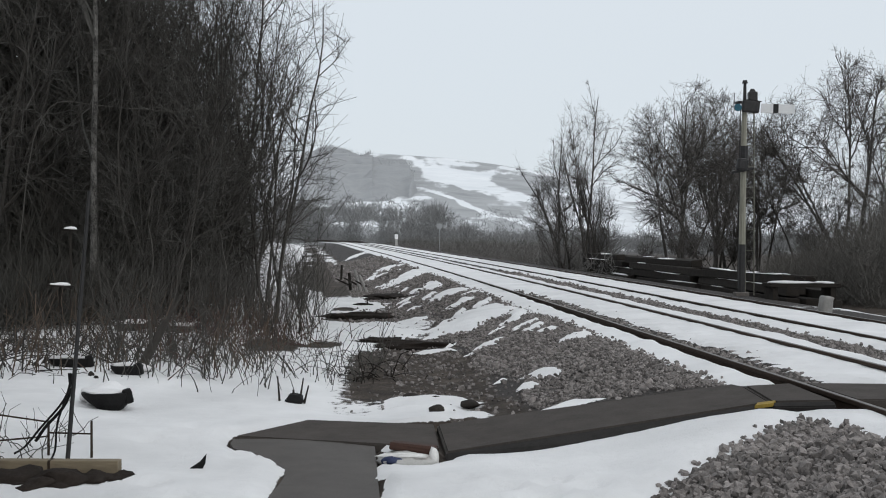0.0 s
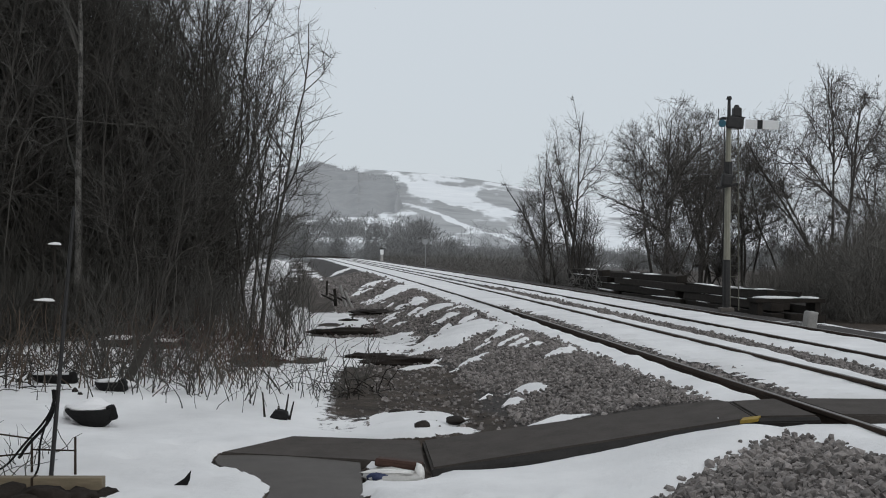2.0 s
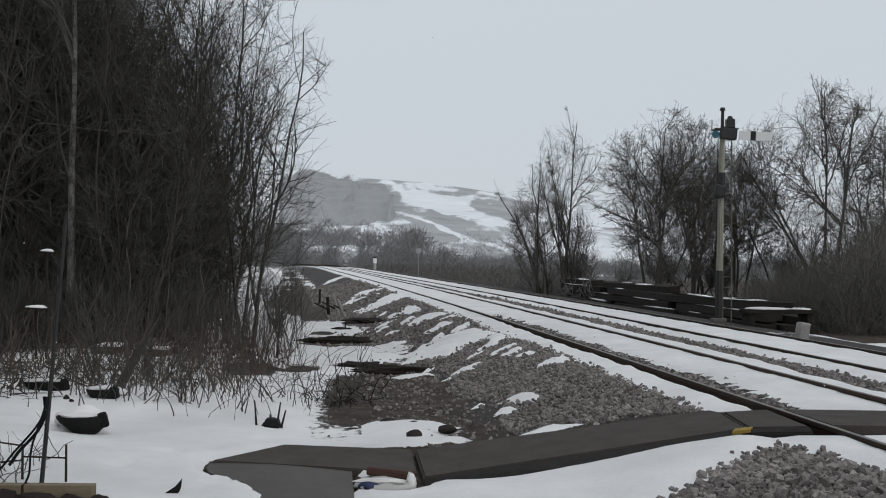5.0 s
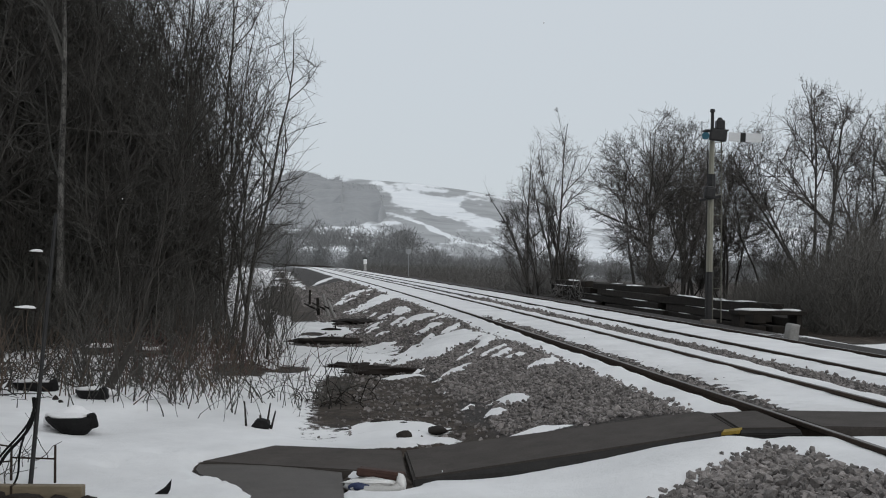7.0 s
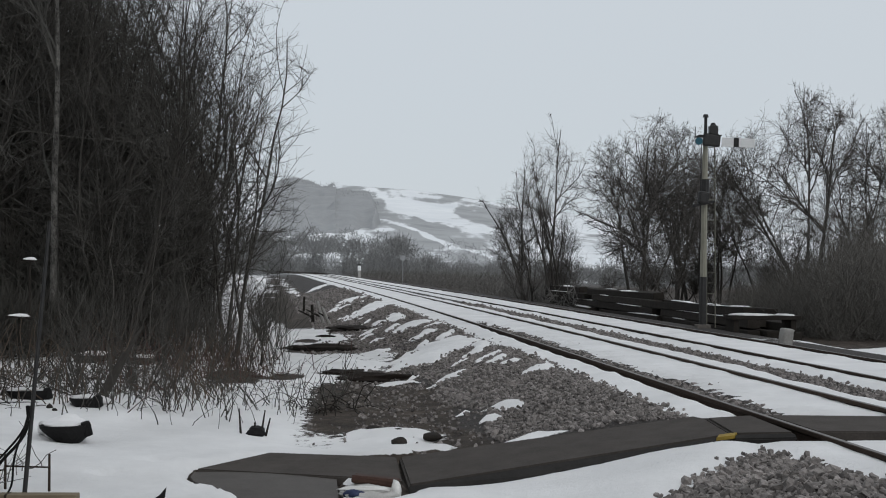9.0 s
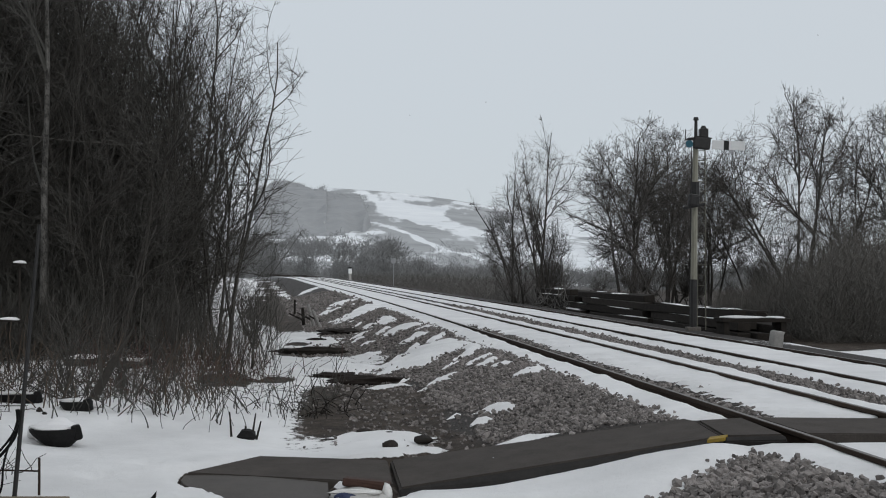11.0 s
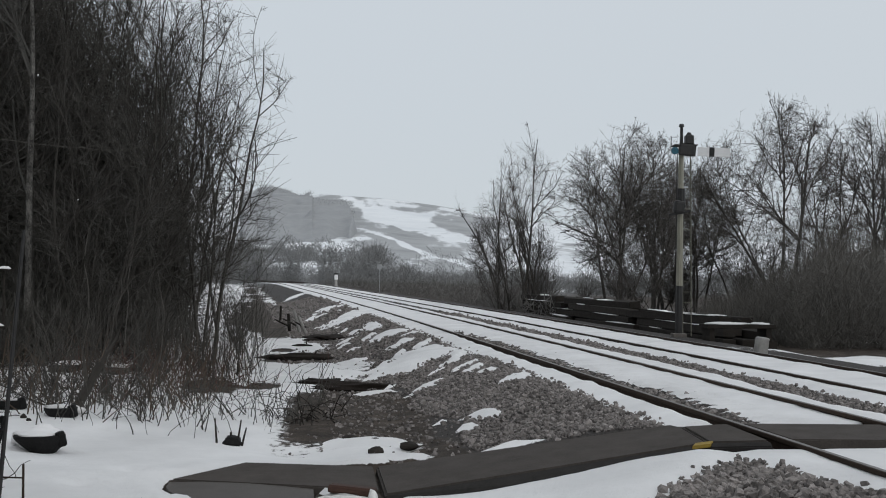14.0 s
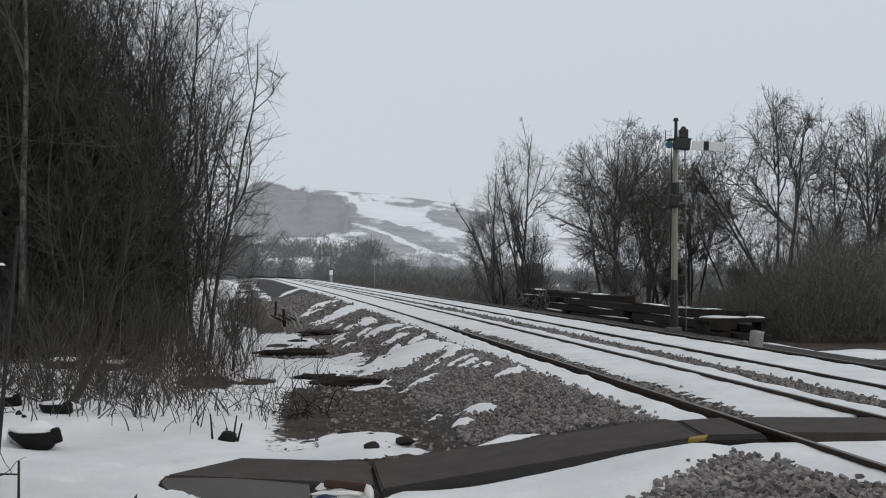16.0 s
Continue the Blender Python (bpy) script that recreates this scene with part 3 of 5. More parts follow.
def build_stones():
    """Ballast: the nearest pieces singly, the rest joined."""
    rng = np.random.default_rng(11)
    # a crushed stone: a cube with its corners pushed about and one edge split
    ico = np.array([(i, j, k) for i in (-1, 1) for j in (-1, 1) for k in (-1, 1)] + [(0, 0, 1.35), (0, 0, -1.3), (1.3, 0, 0), (-1.25, 0, 0)]) * 0.6
    tri = np.array([(1, 8, 3), (3, 8, 7), (7, 8, 5), (5, 8, 1), (0, 2, 9), (2, 6, 9), (6, 4, 9), (4, 0, 9), (4, 6, 10), (6, 7, 10), (7, 5, 10), (5, 4, 10), (0, 1, 11), (1, 3, 11), (3, 2, 11), (2, 0, 11),
                    (0, 4, 5), (0, 5, 1), (2, 3, 7), (2, 7, 6)])
    x, y = [], []
    for lo, hi, ya, yb, count in ((-3.9, -0.45, 12.9, 24, 26000), (-3.9, -0.4, 24, 48, 15000), (-3.2, 0.1, 6.6, 11.6, 15000), (0.04, 1.25, 12.8, 40, 10000), (2.0, 3.4, 12.8, 50, 10000), (-4.2, -0.4, 48, 80, 6000), (-4.5, -3.5, 13, 30, 1800)):
        yy = rng.uniform(ya, yb, count)
        x.append(rail_x(yy) + rng.uniform(lo, hi, count))
        y.append(yy)
    x, y = np.concatenate(x), np.concatenate(y)
    cover = snow_field(x, y)
    keep = (cover < rng.uniform(-0.05, 0.22, len(x)) * rng.random(len(x))) & (deck_field(x, y) > 0.03)
    s = x - rail_x(y)
    keep &= ~((s < -2.5 + 0.6 * (vnoise(x, y, 0.8, 6) - 0.5)) & (rng.random(len(x)) < 0.9) & (y < 26))
    x, y, cover = x[keep], y[keep], cover[keep]
    n = len(x)
    size = rng.uniform(0.016, 0.031, n) * rng.choice((0.8, 1.0, 1.35), n) * np.where(y > 26, 1.15, 1.0) * np.where(y < 11.6, 1.22, 1.0) * np.where(y > 48, 1.6, 1.0)
    q = rng.normal(size=(n, 4))
    q /= np.linalg.norm(q, axis=1)[:, None]
    w, a, b, c = q.T
    rot = np.stack([1 - 2 * (b * b + c * c), 2 * (a * b - w * c), 2 * (a * c + w * b), 2 * (a * b + w * c), 1 - 2 * (a * a + c * c), 2 * (b * c - w * a),
                    2 * (a * c - w * b), 2 * (b * c + w * a), 1 - 2 * (a * a + b * b)], -1).reshape(n, 3, 3)
    shape = ico[None] * (1 + rng.uniform(-0.4, 0.3, (n, 12, 3))) * rng.uniform(0.55, 1.4, (n, 1, 3))
    verts = np.einsum("nij,nkj->nki", rot, shape) * size[:, None, None]
    z = ground_z(x, y) + size * rng.uniform(-0.35, 0.6, n) + 0.075 * smooth(-0.1, 0.45, cover)
    verts += np.stack([x, y, z], -1)[:, None, :]
    single = np.argsort(np.abs(y - 9.6) + np.abs(x - 2.5))[:300]
    mask = np.ones(n, bool)
    mask[single] = False
    k = mask.sum()
    faces = (tri[None] + (np.arange(k) * 12)[:, None, None]).reshape(-1, 3)
    bed = thing("ballast_bed", Matrix.Identity(4), "loose grey-brown crushed stone ballast beside the track", "ballast", kind="stuff")
    tagged(mesh_part("loose_stones", mesh_np("loose_stones", verts[mask].reshape(-1, 3), faces), M_STONE, bed), kind="stuff")
    shapes = []
    for i in range(12):
        me = mesh_np("stone", ico * (1 + rng.uniform(-0.4, 0.3, (12, 3))) * rng.uniform(0.6, 1.4, (1, 3)), tri)
        me.materials.append(M_STONE)
        shapes.append(me)
    for i in single:
        ob = new("stone", shapes[i % 12])
        ob.parent = bed
        ob.matrix_basis = Matrix.LocRotScale((x[i], y[i], z[i]), Euler(rng.uniform(0, 6, 3)), (size[i],) * 3)


# ---- trees ----
def tubes(p0, p1, r0, r1, sides=3):
    """Many tapered bars as vertices and quads."""
    d = p1 - p0
    d = d / np.maximum(np.linalg.norm(d, axis=1), 1e-6)[:, None]
    ref = np.where(np.abs(d[:, 2:3]) > 0.9, np.array([[1.0, 0, 0]]), np.array([[0, 0, 1.0]]))
    u = np.cross(d, ref)
    u /= np.linalg.norm(u, axis=1)[:, None]
    v = np.cross(d, u)
    ang = np.arange(sides) * 2 * np.pi / sides
    ring = np.cos(ang)[None, :, None] * u[:, None, :] + np.sin(ang)[None, :, None] * v[:, None, :]
    lo, hi = p0[:, None, :] + ring * r0[:, None, None], p1[:, None, :] + ring * r1[:, None, None]
    verts = np.concatenate([lo, hi], 1).reshape(-1, 3)
    k = np.arange(sides)
    f = np.stack([k, (k + 1) % sides, (k + 1) % sides + sides, k + sides], -1)
    return verts, (f[None] + (np.arange(len(p0)) * 2 * sides)[:, None, None]).reshape(-1, 4)


def grow(rng, start, way, length, radius, nseg, wobble, lift, tip=0.45):
    """Limbs as chains; returns positions, ways and radii at their joints."""
    p, d = [start], [way]
    for i in range(nseg):
        w = d[-1] + rng.normal(size=way.shape) * wobble + np.array([0, 0, lift])
        w /= np.linalg.norm(w, axis=1)[:, None]
        p.append(p[-1] + w * (length / nseg)[:, None])
        d.append(w)
    r = radius[:, None] * np.linspace(1, tip, nseg + 1)[None, :]
    return np.stack(p, 1), np.stack(d, 1), r


def sprout(rng, p, d, r, length, n, lo, spread, ratio, thin):
    """n side limbs on each limb."""
    count, joints = p.shape[0], p.shape[1]
    t = rng.uniform(lo, 1.0, (count, n)) * (joints - 1)
    j = np.minimum(t.astype(int), joints - 2)
    f = (t - j)[..., None]
    idx = np.arange(count)[:, None]
    start = (p[idx, j] * (1 - f) + p[idx, j + 1] * f).reshape(-1, 3)
    way = d[idx, j + 1].reshape(-1, 3)
    side = rng.normal(size=way.shape)
    side -= way * (side * way).sum(1)[:, None]
    side /= np.linalg.norm(side, axis=1)[:, None]
    way = way + side * np.tan(rng.uniform(*spread, len(way)))[:, None]
    way /= np.linalg.norm(way, axis=1)[:, None]
    frac = (t / (joints - 1)).ravel()
    ln = np.repeat(length, n) * ratio * rng.uniform(0.6, 1.25, len(way)) * (1.15 - 0.55 * frac)
    rad = (r[idx, j]).ravel() * thin
    return start, way, ln, rad


def chain_mesh(name, chains, sides):
    p0 = np.concatenate([p[:, :-1].reshape(-1, 3) for p, r in chains])
    p1 = np.concatenate([p[:, 1:].reshape(-1, 3) for p, r in chains])
    r0 = np.concatenate([r[:, :-1].ravel() for p, r in chains])
    r1 = np.concatenate([r[:, 1:].ravel() for p, r in chains])
    return mesh_np(name, *tubes(p0, p1, r0, r1, sides))


def make_tree(name, seed, height, girth, stems, levels, label, bark, twig, category="tree", group="", lean=0.1, wobble=0.10, minr=0.004, pale_limbs=True):
    """A bare tree: trunk with limbs, and a crown of twigs. levels: number, lowest place, spread, length ratio, thinness, lift."""
    rng = np.random.default_rng(seed)
    start = np.stack([rng.normal(size=stems) * 0.12 * (stems > 1), rng.normal(size=stems) * 0.12 * (stems > 1), np.full(stems, -0.15)], -1)
    way = np.stack([rng.normal(size=stems) * lean, rng.normal(size=stems) * lean, np.ones(stems)], -1)
    way /= np.linalg.norm(way, axis=1)[:, None]
    length = height * rng.uniform(0.8, 0.95, stems)
    radius = np.full(stems, girth) * rng.uniform(0.7, 1.0, stems)
    p, d, r = grow(rng, start, way, length, radius, 8, wobble, 0.05, 0.25)
    woody, fine = [(p, r)], []
    for i, (n, lo, spread, ratio, thin, lift) in enumerate(levels):
        st, w, ln, rad = sprout(rng, p, d, r, length, n, lo, spread, ratio, thin)
        rad = np.maximum(rad, minr)
        nseg = 1 if i == len(levels) - 1 else (5, 4, 3)[i]
        p, d, r = grow(rng, st, w, ln, rad, nseg, (0.13, 0.13, 0.11, 0.08)[min(i, 3)], lift, 0.5)
        length = ln
        (woody if i == 0 and pale_limbs else fine).append((p, r))
    tree = thing(name, Matrix.Identity(4), label, category, group)
    mesh_part("trunk", chain_mesh("trunk", woody, 6), bark, tree)
    mesh_part("crown", chain_mesh("crown", fine, 3), twig, tree)
    return tree


def place(tree, x, y, turn=0, size=1.0):
    tree.scale = (size,) * 3
    tree.matrix_basis = pose(x, y, float(ground_z(x, y)), 0, 0, turn) @ Matrix.Diagonal((size, size, size, 1))


def copy_at(tree, x, y, turn=0, size=1.0):
    made = copy_thing(tree, pose(x, y, float(ground_z(x, y)), 0, 0, turn))
    made.scale = (size,) * 3
    return made


CROWN = ((8, 0.38, (0.4, 0.95), 0.6, 0.68, 0.03), (9, 0.2, (0.5, 1.05), 0.2, 0.7, 0.02), (5, 0.1, (0.5, 1.1), 0.085, 0.72, 0.01), (3, 0.1, (0.45, 1.1), 0.042, 0.75, 0.0))
BIRCH = ((9, 0.2, (0.35, 0.8), 0.32, 0.58, 0.04), (8, 0.1, (0.45, 1.0), 0.13, 0.62, 0.0), (7, 0.1, (0.45, 1.1), 0.07, 0.7, -0.04))
EDGE = ((7, 0.12, (0.4, 0.9), 0.5, 0.64, 0.04), (7, 0.12, (0.5, 1.05), 0.17, 0.64, 0.02), (5, 0.1, (0.5, 1.1), 0.065, 0.75, 0.0))
SAPLING = ((10, 0.15, (0.35, 0.8), 0.38, 0.45, 0.10), (7, 0.15, (0.4, 0.9), 0.45, 0.5, 0.06), (8, 0.05, (0.35, 0.95), 0.6, 0.7, 0.03))


def twig_mass(name, rng, pts, length, radius, upright, material, label, category, joints=2, bend=0.25, lift=0.0):
    """Tangled stems standing round the given places, as one mass."""
    n = len(pts)
    way = rng.normal(size=(n, 3)) * (1 - upright) + np.array([0, 0, upright])
    way /= np.linalg.norm(way, axis=1)[:, None]
    ln = rng.uniform(*length, n)
    rad = rng.uniform(*radius, n)
    p, d, r = grow(rng, pts, way, ln, rad, joints, bend, lift, 0.4)
    return tagged(mesh_part(name, chain_mesh(name, [(p, r)], 3), material), label, category, kind="stuff")


def domed_tree(name, seed, limbs, feet, height, width, slant, girth, levels, label, bark, twig, group="", minr=0.004, lift=0.03, low=0.5):
    """A bare tree whose limbs rise from near the ground and fork until they end on a rounded crown. slant: least and greatest lean of a limb
    in degrees; levels: number, lowest place, spread, greatest length as a share of the height, thinness, lift."""
    rng = np.random.default_rng(seed)
    centre, radii = np.array([0, 0, height * low]), np.array([width, width * 0.85, height * (1 - low)])

    def room(start, way):
        """How far a limb can go before it leaves the crown, which is a little uneven."""
        size = radii * (1 + 0.10 * np.sin(way[:, :1] * 5 + seed) + 0.07 * np.sin(way[:, 1:2] * 8 + way[:, 2:] * 6))
        a = ((way / size) ** 2).sum(1)
        b = ((start - centre) / size * way / size).sum(1)
        c = (((start - centre) / size) ** 2).sum(1) - 1
        return np.maximum((-b + np.sqrt(np.maximum(b * b - a * c, 0.0))) / a, 0.12)

    k = np.arange(limbs)
    turn = k * 2.4 + rng.normal(size=limbs) * 0.3
    lean = np.radians(slant[0] + (slant[1] - slant[0]) * ((k + 0.5) / limbs) ** 0.8 + rng.normal(size=limbs) * 3)
    way = np.stack([np.sin(lean) * np.cos(turn), np.sin(lean) * np.sin(turn), np.cos(lean)], -1)
    start = np.stack([feet * rng.normal(size=limbs), 0.5 * feet * rng.normal(size=limbs), np.full(limbs, -0.12)], -1)
    start[:, :2] += way[:, :2] * feet * 0.7
    length = room(start, way) * rng.uniform(0.84, 0.96, limbs)
    p, d, r = grow(rng, start, way, length, girth * (length / height) * rng.uniform(0.75, 1.1, limbs), 10, 0.06, lift, 0.2)
    main = (p, r)
    tree = thing(name, Matrix.Identity(4), label, "tree", group)
    fine = []
    for i, (n, lo, spread, share, thin, up) in enumerate(levels):
        st, w, ln, rad = sprout(rng, p, d, r, length, n, lo, spread, 1.0, thin)
        length = np.minimum(room(st, w), share * height) * rng.uniform(0.65, 1.05, len(st))
        nseg = 1 if i == len(levels) - 1 else (6, 4, 2)[i]
        p, d, r = grow(rng, st, w, length, np.maximum(rad, minr), nseg, (0.11, 0.17, 0.17, 0.1)[i], up, 0.4)
        fine.append((p, r))
    for i in range(limbs):
        own, count = [(main[0][i:i + 1], main[1][i:i + 1])], 1
        for (q, qr), level in zip(fine[:2], levels):
            count *= level[0]
            own.append((q[i * count:(i + 1) * count], qr[i * count:(i + 1) * count]))
        mesh_part("limb", chain_mesh("limb", own, 5), bark, tree)
    mesh_part("crown", chain_mesh("crown", fine[2:], 3), twig, tree)
    return tree


def build_trees():
    label = "bare round-crowned deciduous tree with dark branches in snow"
    group = "trees beyond the track"
    made = []
    for seed, limbs, feet, height, width, x, y in ((100, 11, 0.8, 9.4, 3.1, 11.6, 60), (101, 10, 0.7, 9.5, 3.1, 14.3, 66), (102, 14, 0.8, 10.8, 4.3, 19.0, 60)):
        made.append(domed_tree("bare_tree", seed, limbs, feet, height, width, (3, 57), 0.125, CROWN, label, M_GREYBARK, M_CROWN, group, 0.0065, 0.03, 0.55))
        place(made[-1], x, y)
    copy_at(made[2], 24.6, 61, 130, 0.98)
    copy_at(made[0], 17.2, 69, 200, 0.9)
    copy_at(made[1], 28.6, 66, 250, 1.1)
    label = "slender bare birch tree with fine drooping twigs"
    birch = [domed_tree("birch_tree", 210, 6, 0.25, 9.4, 1.75, (2, 20), 0.10, BIRCH, label, M_GREYBARK, M_CROWN, group, 0.0045, 0.05, 0.64),
             domed_tree("birch_tree", 211, 8, 0.3, 6.6, 1.8, (4, 38), 0.09, BIRCH, label, M_GREYBARK, M_CROWN, group, 0.0045, 0.05, 0.55)]
    place(birch[0], 7.25, 61)
    place(birch[1], 5.6, 60.5)
    copy_at(birch[1], 7.6, 62, 140, 0.72)
    # the thicket beside the path
    rng = np.random.default_rng(31)
    label = "bare young tree in a dense dark thicket"
    saps = [domed_tree("thicket_tree", 300 + i, 8, 0.3, 7.9, 1.9, (2, 38), 0.055, EDGE, label, M_BARK, M_TWIG, "thicket trees", 0.0036, 0.04) for i in range(4)]
    used = set()
    for i in range(40):
        y = rng.uniform(23.5, 40) if i < 30 else rng.uniform(23.5, 30)
        right = -4.1 - 0.12 * (y - 23)
        x = right - 0.3 - 7.5 * rng.random() ** 0.75 if i % 2 else rng.uniform(-0.37 * y - 1, right - 1 - 2.2 * (i > 29))
        size = rng.uniform(0.85, 1.2) * min(1.45, 0.82 + (right - x) * 0.16)
        k = i % 4
        if k in used:
            copy_at(saps[k], x, y, rng.uniform(0, 360), size)
        else:
            place(saps[k], x, y, rng.uniform(0, 360), size)
            used.add(k)
    for x, y, turn, size in ((-4.0, 26.0, 40, 1.12), (-4.2, 27.6, 200, 1.15), (-4.7, 25.2, 120, 1.2), (-5.3, 26.5, 15, 1.3), (-5.9, 25.2, 250, 1.3), (-6.4, 27.5, 80, 1.32), (-6.9, 26.2, 330, 1.3)):
        copy_at(saps[1], x, y, turn, size)
    # shrubs that fade into the bank beyond the track
    for i, (x, y, size) in enumerate(((13.4, 45, 0.42), (15.4, 47, 0.55), (18.6, 46, 0.5), (14.5, 48, 0.5), (16.8, 47, 0.6))):
        copy_at(saps[i % 4], x, y, 75 * i, size)
    bush = ((6, 0.15, (0.3, 0.8), 0.5, 0.5, 0.08), (5, 0.2, (0.3, 0.8), 0.5, 0.6, 0.04))
    whips = [make_tree("sapling", 500 + i, 2.0, 0.02, 3 + i, bush, "thin bare sapling rooted in snow before the thicket", M_BARK, M_TWIG, "sapling", "saplings before the thicket", lean=0.22, minr=0.0032) for i in range(3)]
    for i in range(31):
        if i < 26:
            x = rng.uniform(-7.6, -2.4)
            y = rng.uniform(15.8, 23.0) + 0.2 * abs(x + 3.0)
            size = rng.uniform(0.3, 0.95)
        else:
            y = rng.uniform(24, 33)
            x = -2.7 - 0.08 * (y - 24) - rng.random() * 1.1
            size = rng.uniform(0.7, 1.1)
        turn = rng.uniform(0, 360)
        if i < 3:
            place(whips[i], x, y, turn, size)
        else:
            copy_at(whips[i % 3], x, y, turn, size)
    trunk = make_tree("birch_tree", 400, 9.0, 0.085, 1, SAPLING, "mottled pale birch trunk standing in the thicket", M_BIRCH, M_TWIG, lean=0.0, wobble=0.02, pale_limbs=False)
    place(trunk, -6.42, 23.0, 0, 1.2)
    # thicket goes on along the path, unseen: copies added to shade the snow
    for i in range(14):
        y = 2.5 + 0.85 * i
        copy_at(saps[i % 4], -0.37 * y - 3.4 - 1.5 * (i % 3), y, 67 * i, 1.1)


def build_scrub():
    rng = np.random.default_rng(41)
    # dense undergrowth inside the thicket
    n = 30000
    y = rng.uniform(24, 40, n)
    x = -3.7 - 0.12 * (y - 23) - np.abs(rng.normal(size=n)) ** 0.8 * 4.2 - 0.4
    z = ground_z(x, y) + 0.25 + rng.random(n) ** 1.3 * (2.4 + 4.6 * smooth(-5.4, -8.0, x + 0.1 * (y - 23)))
    twig_mass("undergrowth", rng, np.stack([x, y, z], -1), (0.5, 1.6), (0.005, 0.013), 0.55, M_SHRUB, "dark tangled undergrowth of bare stems", "undergrowth", 1)
    n = 11000
    y = rng.uniform(25, 37, n)
    x = -5.9 - 0.1 * (y - 25) - rng.random(n) ** 0.8 * 7.0
    z = ground_z(x, y) + 2.5 + rng.random(n) * (1.5 + 6.0 * smooth(-5.8, -8.0, x + 0.1 * (y - 25)))
    twig_mass("thicket_tops", rng, np.stack([x, y, z], -1), (0.5, 1.4), (0.004, 0.011), 0.5, M_SHRUB, "dark tangled tops of the thicket's bare stems", "undergrowth", 2, 0.2)
    n = 6000
    y = rng.uniform(22.2, 26, n)
    x = -4.9 - 0.15 * np.abs(y - 19.5) - rng.random(n) * 4.5
    y = y - 1.5 * smooth(-5.6, -7.2, x)
    z = ground_z(x, y) + 0.1 + rng.random(n) ** 1.8 * (0.2 + 1.9 * smooth(22, 24.5, y))
    twig_mass("thicket_skirt", rng, np.stack([x, y, z], -1), (0.4, 1.3), (0.005, 0.011), 0.6, M_SHRUB, "dark bare stems at the skirt of the thicket", "undergrowth", 1)
    # stalks standing in the snow at the thicket's edge
    n = 1400
    y = 15.0 + 11 * rng.random(n) ** 0.8
    x = rng.uniform(-8.2, -2.2, n) - 0.06 * (y - 16) + rng.normal(size=n) * 0.35
    ok = (y > 15.3 + (vnoise(x, y, 0.7, 9) - 0.5) + 0.2 * np.abs(x + 3.0)) & (fractal(x, y, 1.5, 3, 2) > 0.46)
    x, y = x[ok], y[ok]
    twig_mass("dead_stalks", rng, np.stack([x, y, ground_z(x, y)], -1), (0.25, 1.15), (0.004, 0.013), 0.8, M_STEM, "dry brown stalks poking out of the snow", "dead stalks", 4, 0.22)
    n = 420
    x = rng.normal(size=n) * 0.9 - 3.9
    y = 21.5 + rng.normal(size=n) * 1.8
    twig_mass("reddish_stalks", rng, np.stack([x, y, ground_z(x, y) + rng.random(n) * 0.25], -1), (0.2, 0.7), (0.005, 0.011), 0.5, M_REDSTEM, "reddish-brown dead stalks at the thicket's edge", "dead stalks", 2, 0.3)
    # brambles arching over and down into the snow
    n = 330
    x = rng.uniform(-6.6, -1.0, n)
    y = 14.9 + 0.16 * np.abs(x + 2.4) + rng.random(n) ** 0.8 * 5.0 + 1.0 * smooth(-1.8, -1.0, x)
    ok = (fractal(x, y, 0.9, 27, 2) > 0.42) & (np.hypot((x + 3.6) / 0.8, (y - 13.9) / 1.6) > 1)
    x, y = x[ok], y[ok]
    twig_mass("arching_brambles", rng, np.stack([x, y, ground_z(x, y)], -1), (0.5, 1.6), (0.004, 0.009), 0.62, M_TWIG, "thin bramble stems arching over the snow", "brambles", 8, 0.16, -0.22)
    n = 520
    x = rng.uniform(-6.3, -0.9, n)
    y = 14.6 + 0.14 * np.abs(x + 2.6) + rng.random(n) ** 0.7 * 4.5 + 2.0 * smooth(-1.6, -0.9, x)
    ok = (fractal(x, y, 1.1, 17, 2) > 0.43) & (np.hypot((x + 3.6) / 0.7, (y - 13.9) / 1.6) > 1)
    x, y = x[ok], y[ok]
    twig_mass("snowy_stalks", rng, np.stack([x, y, ground_z(x, y)], -1), (0.2, 0.9), (0.004, 0.011), 0.78, M_TWIG, "grey stalks standing in the snow", "dead stalks", 4, 0.25)
    n = 800
    y = rng.uniform(15.9, 20.5, n)
    x = -4.0 - 0.3 * np.abs(y - 16.5) - rng.random(n) * 4.6
    ok = fractal(x, y, 0.9, 13, 2) > 0.44
    x, y = x[ok], y[ok]
    twig_mass("fallen_sticks", rng, np.stack([x, y, ground_z(x, y) + 0.03 + 0.15 * rng.random(len(x)) ** 2], -1), (0.3, 1.1), (0.006, 0.017), 0.22, M_BARK, "dark fallen sticks lying over the snow", "sticks")
    n = 450
    y = rng.uniform(21, 54, n)
    x = rail_x(y) - 4.7 - np.abs(rng.normal(size=n)) * 1.2
    twig_mass("trackside_stalks", rng, np.stack([x, y, ground_z(x, y)], -1), (0.3, 1.8), (0.004, 0.009), 0.8, M_TWIG, "thin bare saplings beside the ballast", "saplings")
    n = 800
    y = rng.uniform(52, 98, n)
    x = rail_x(y) - 6.2 - np.abs(rng.normal(size=n)) * 0.09 * y
    z = ground_z(x, y) + rng.random(n) ** 1.5 * 2.2
    twig_mass("lineside_thicket", rng, np.stack([x, y, z], -1), (0.4, 1.4), (0.006, 0.013), 0.6, M_CROWN, "bare grey bushes along the near side of the line", "scrub", 1)
    # bramble bank beyond the track
    n = 34000
    y = rng.uniform(33, 54, n)
    x = y * rng.uniform(0.262, 0.44, n)
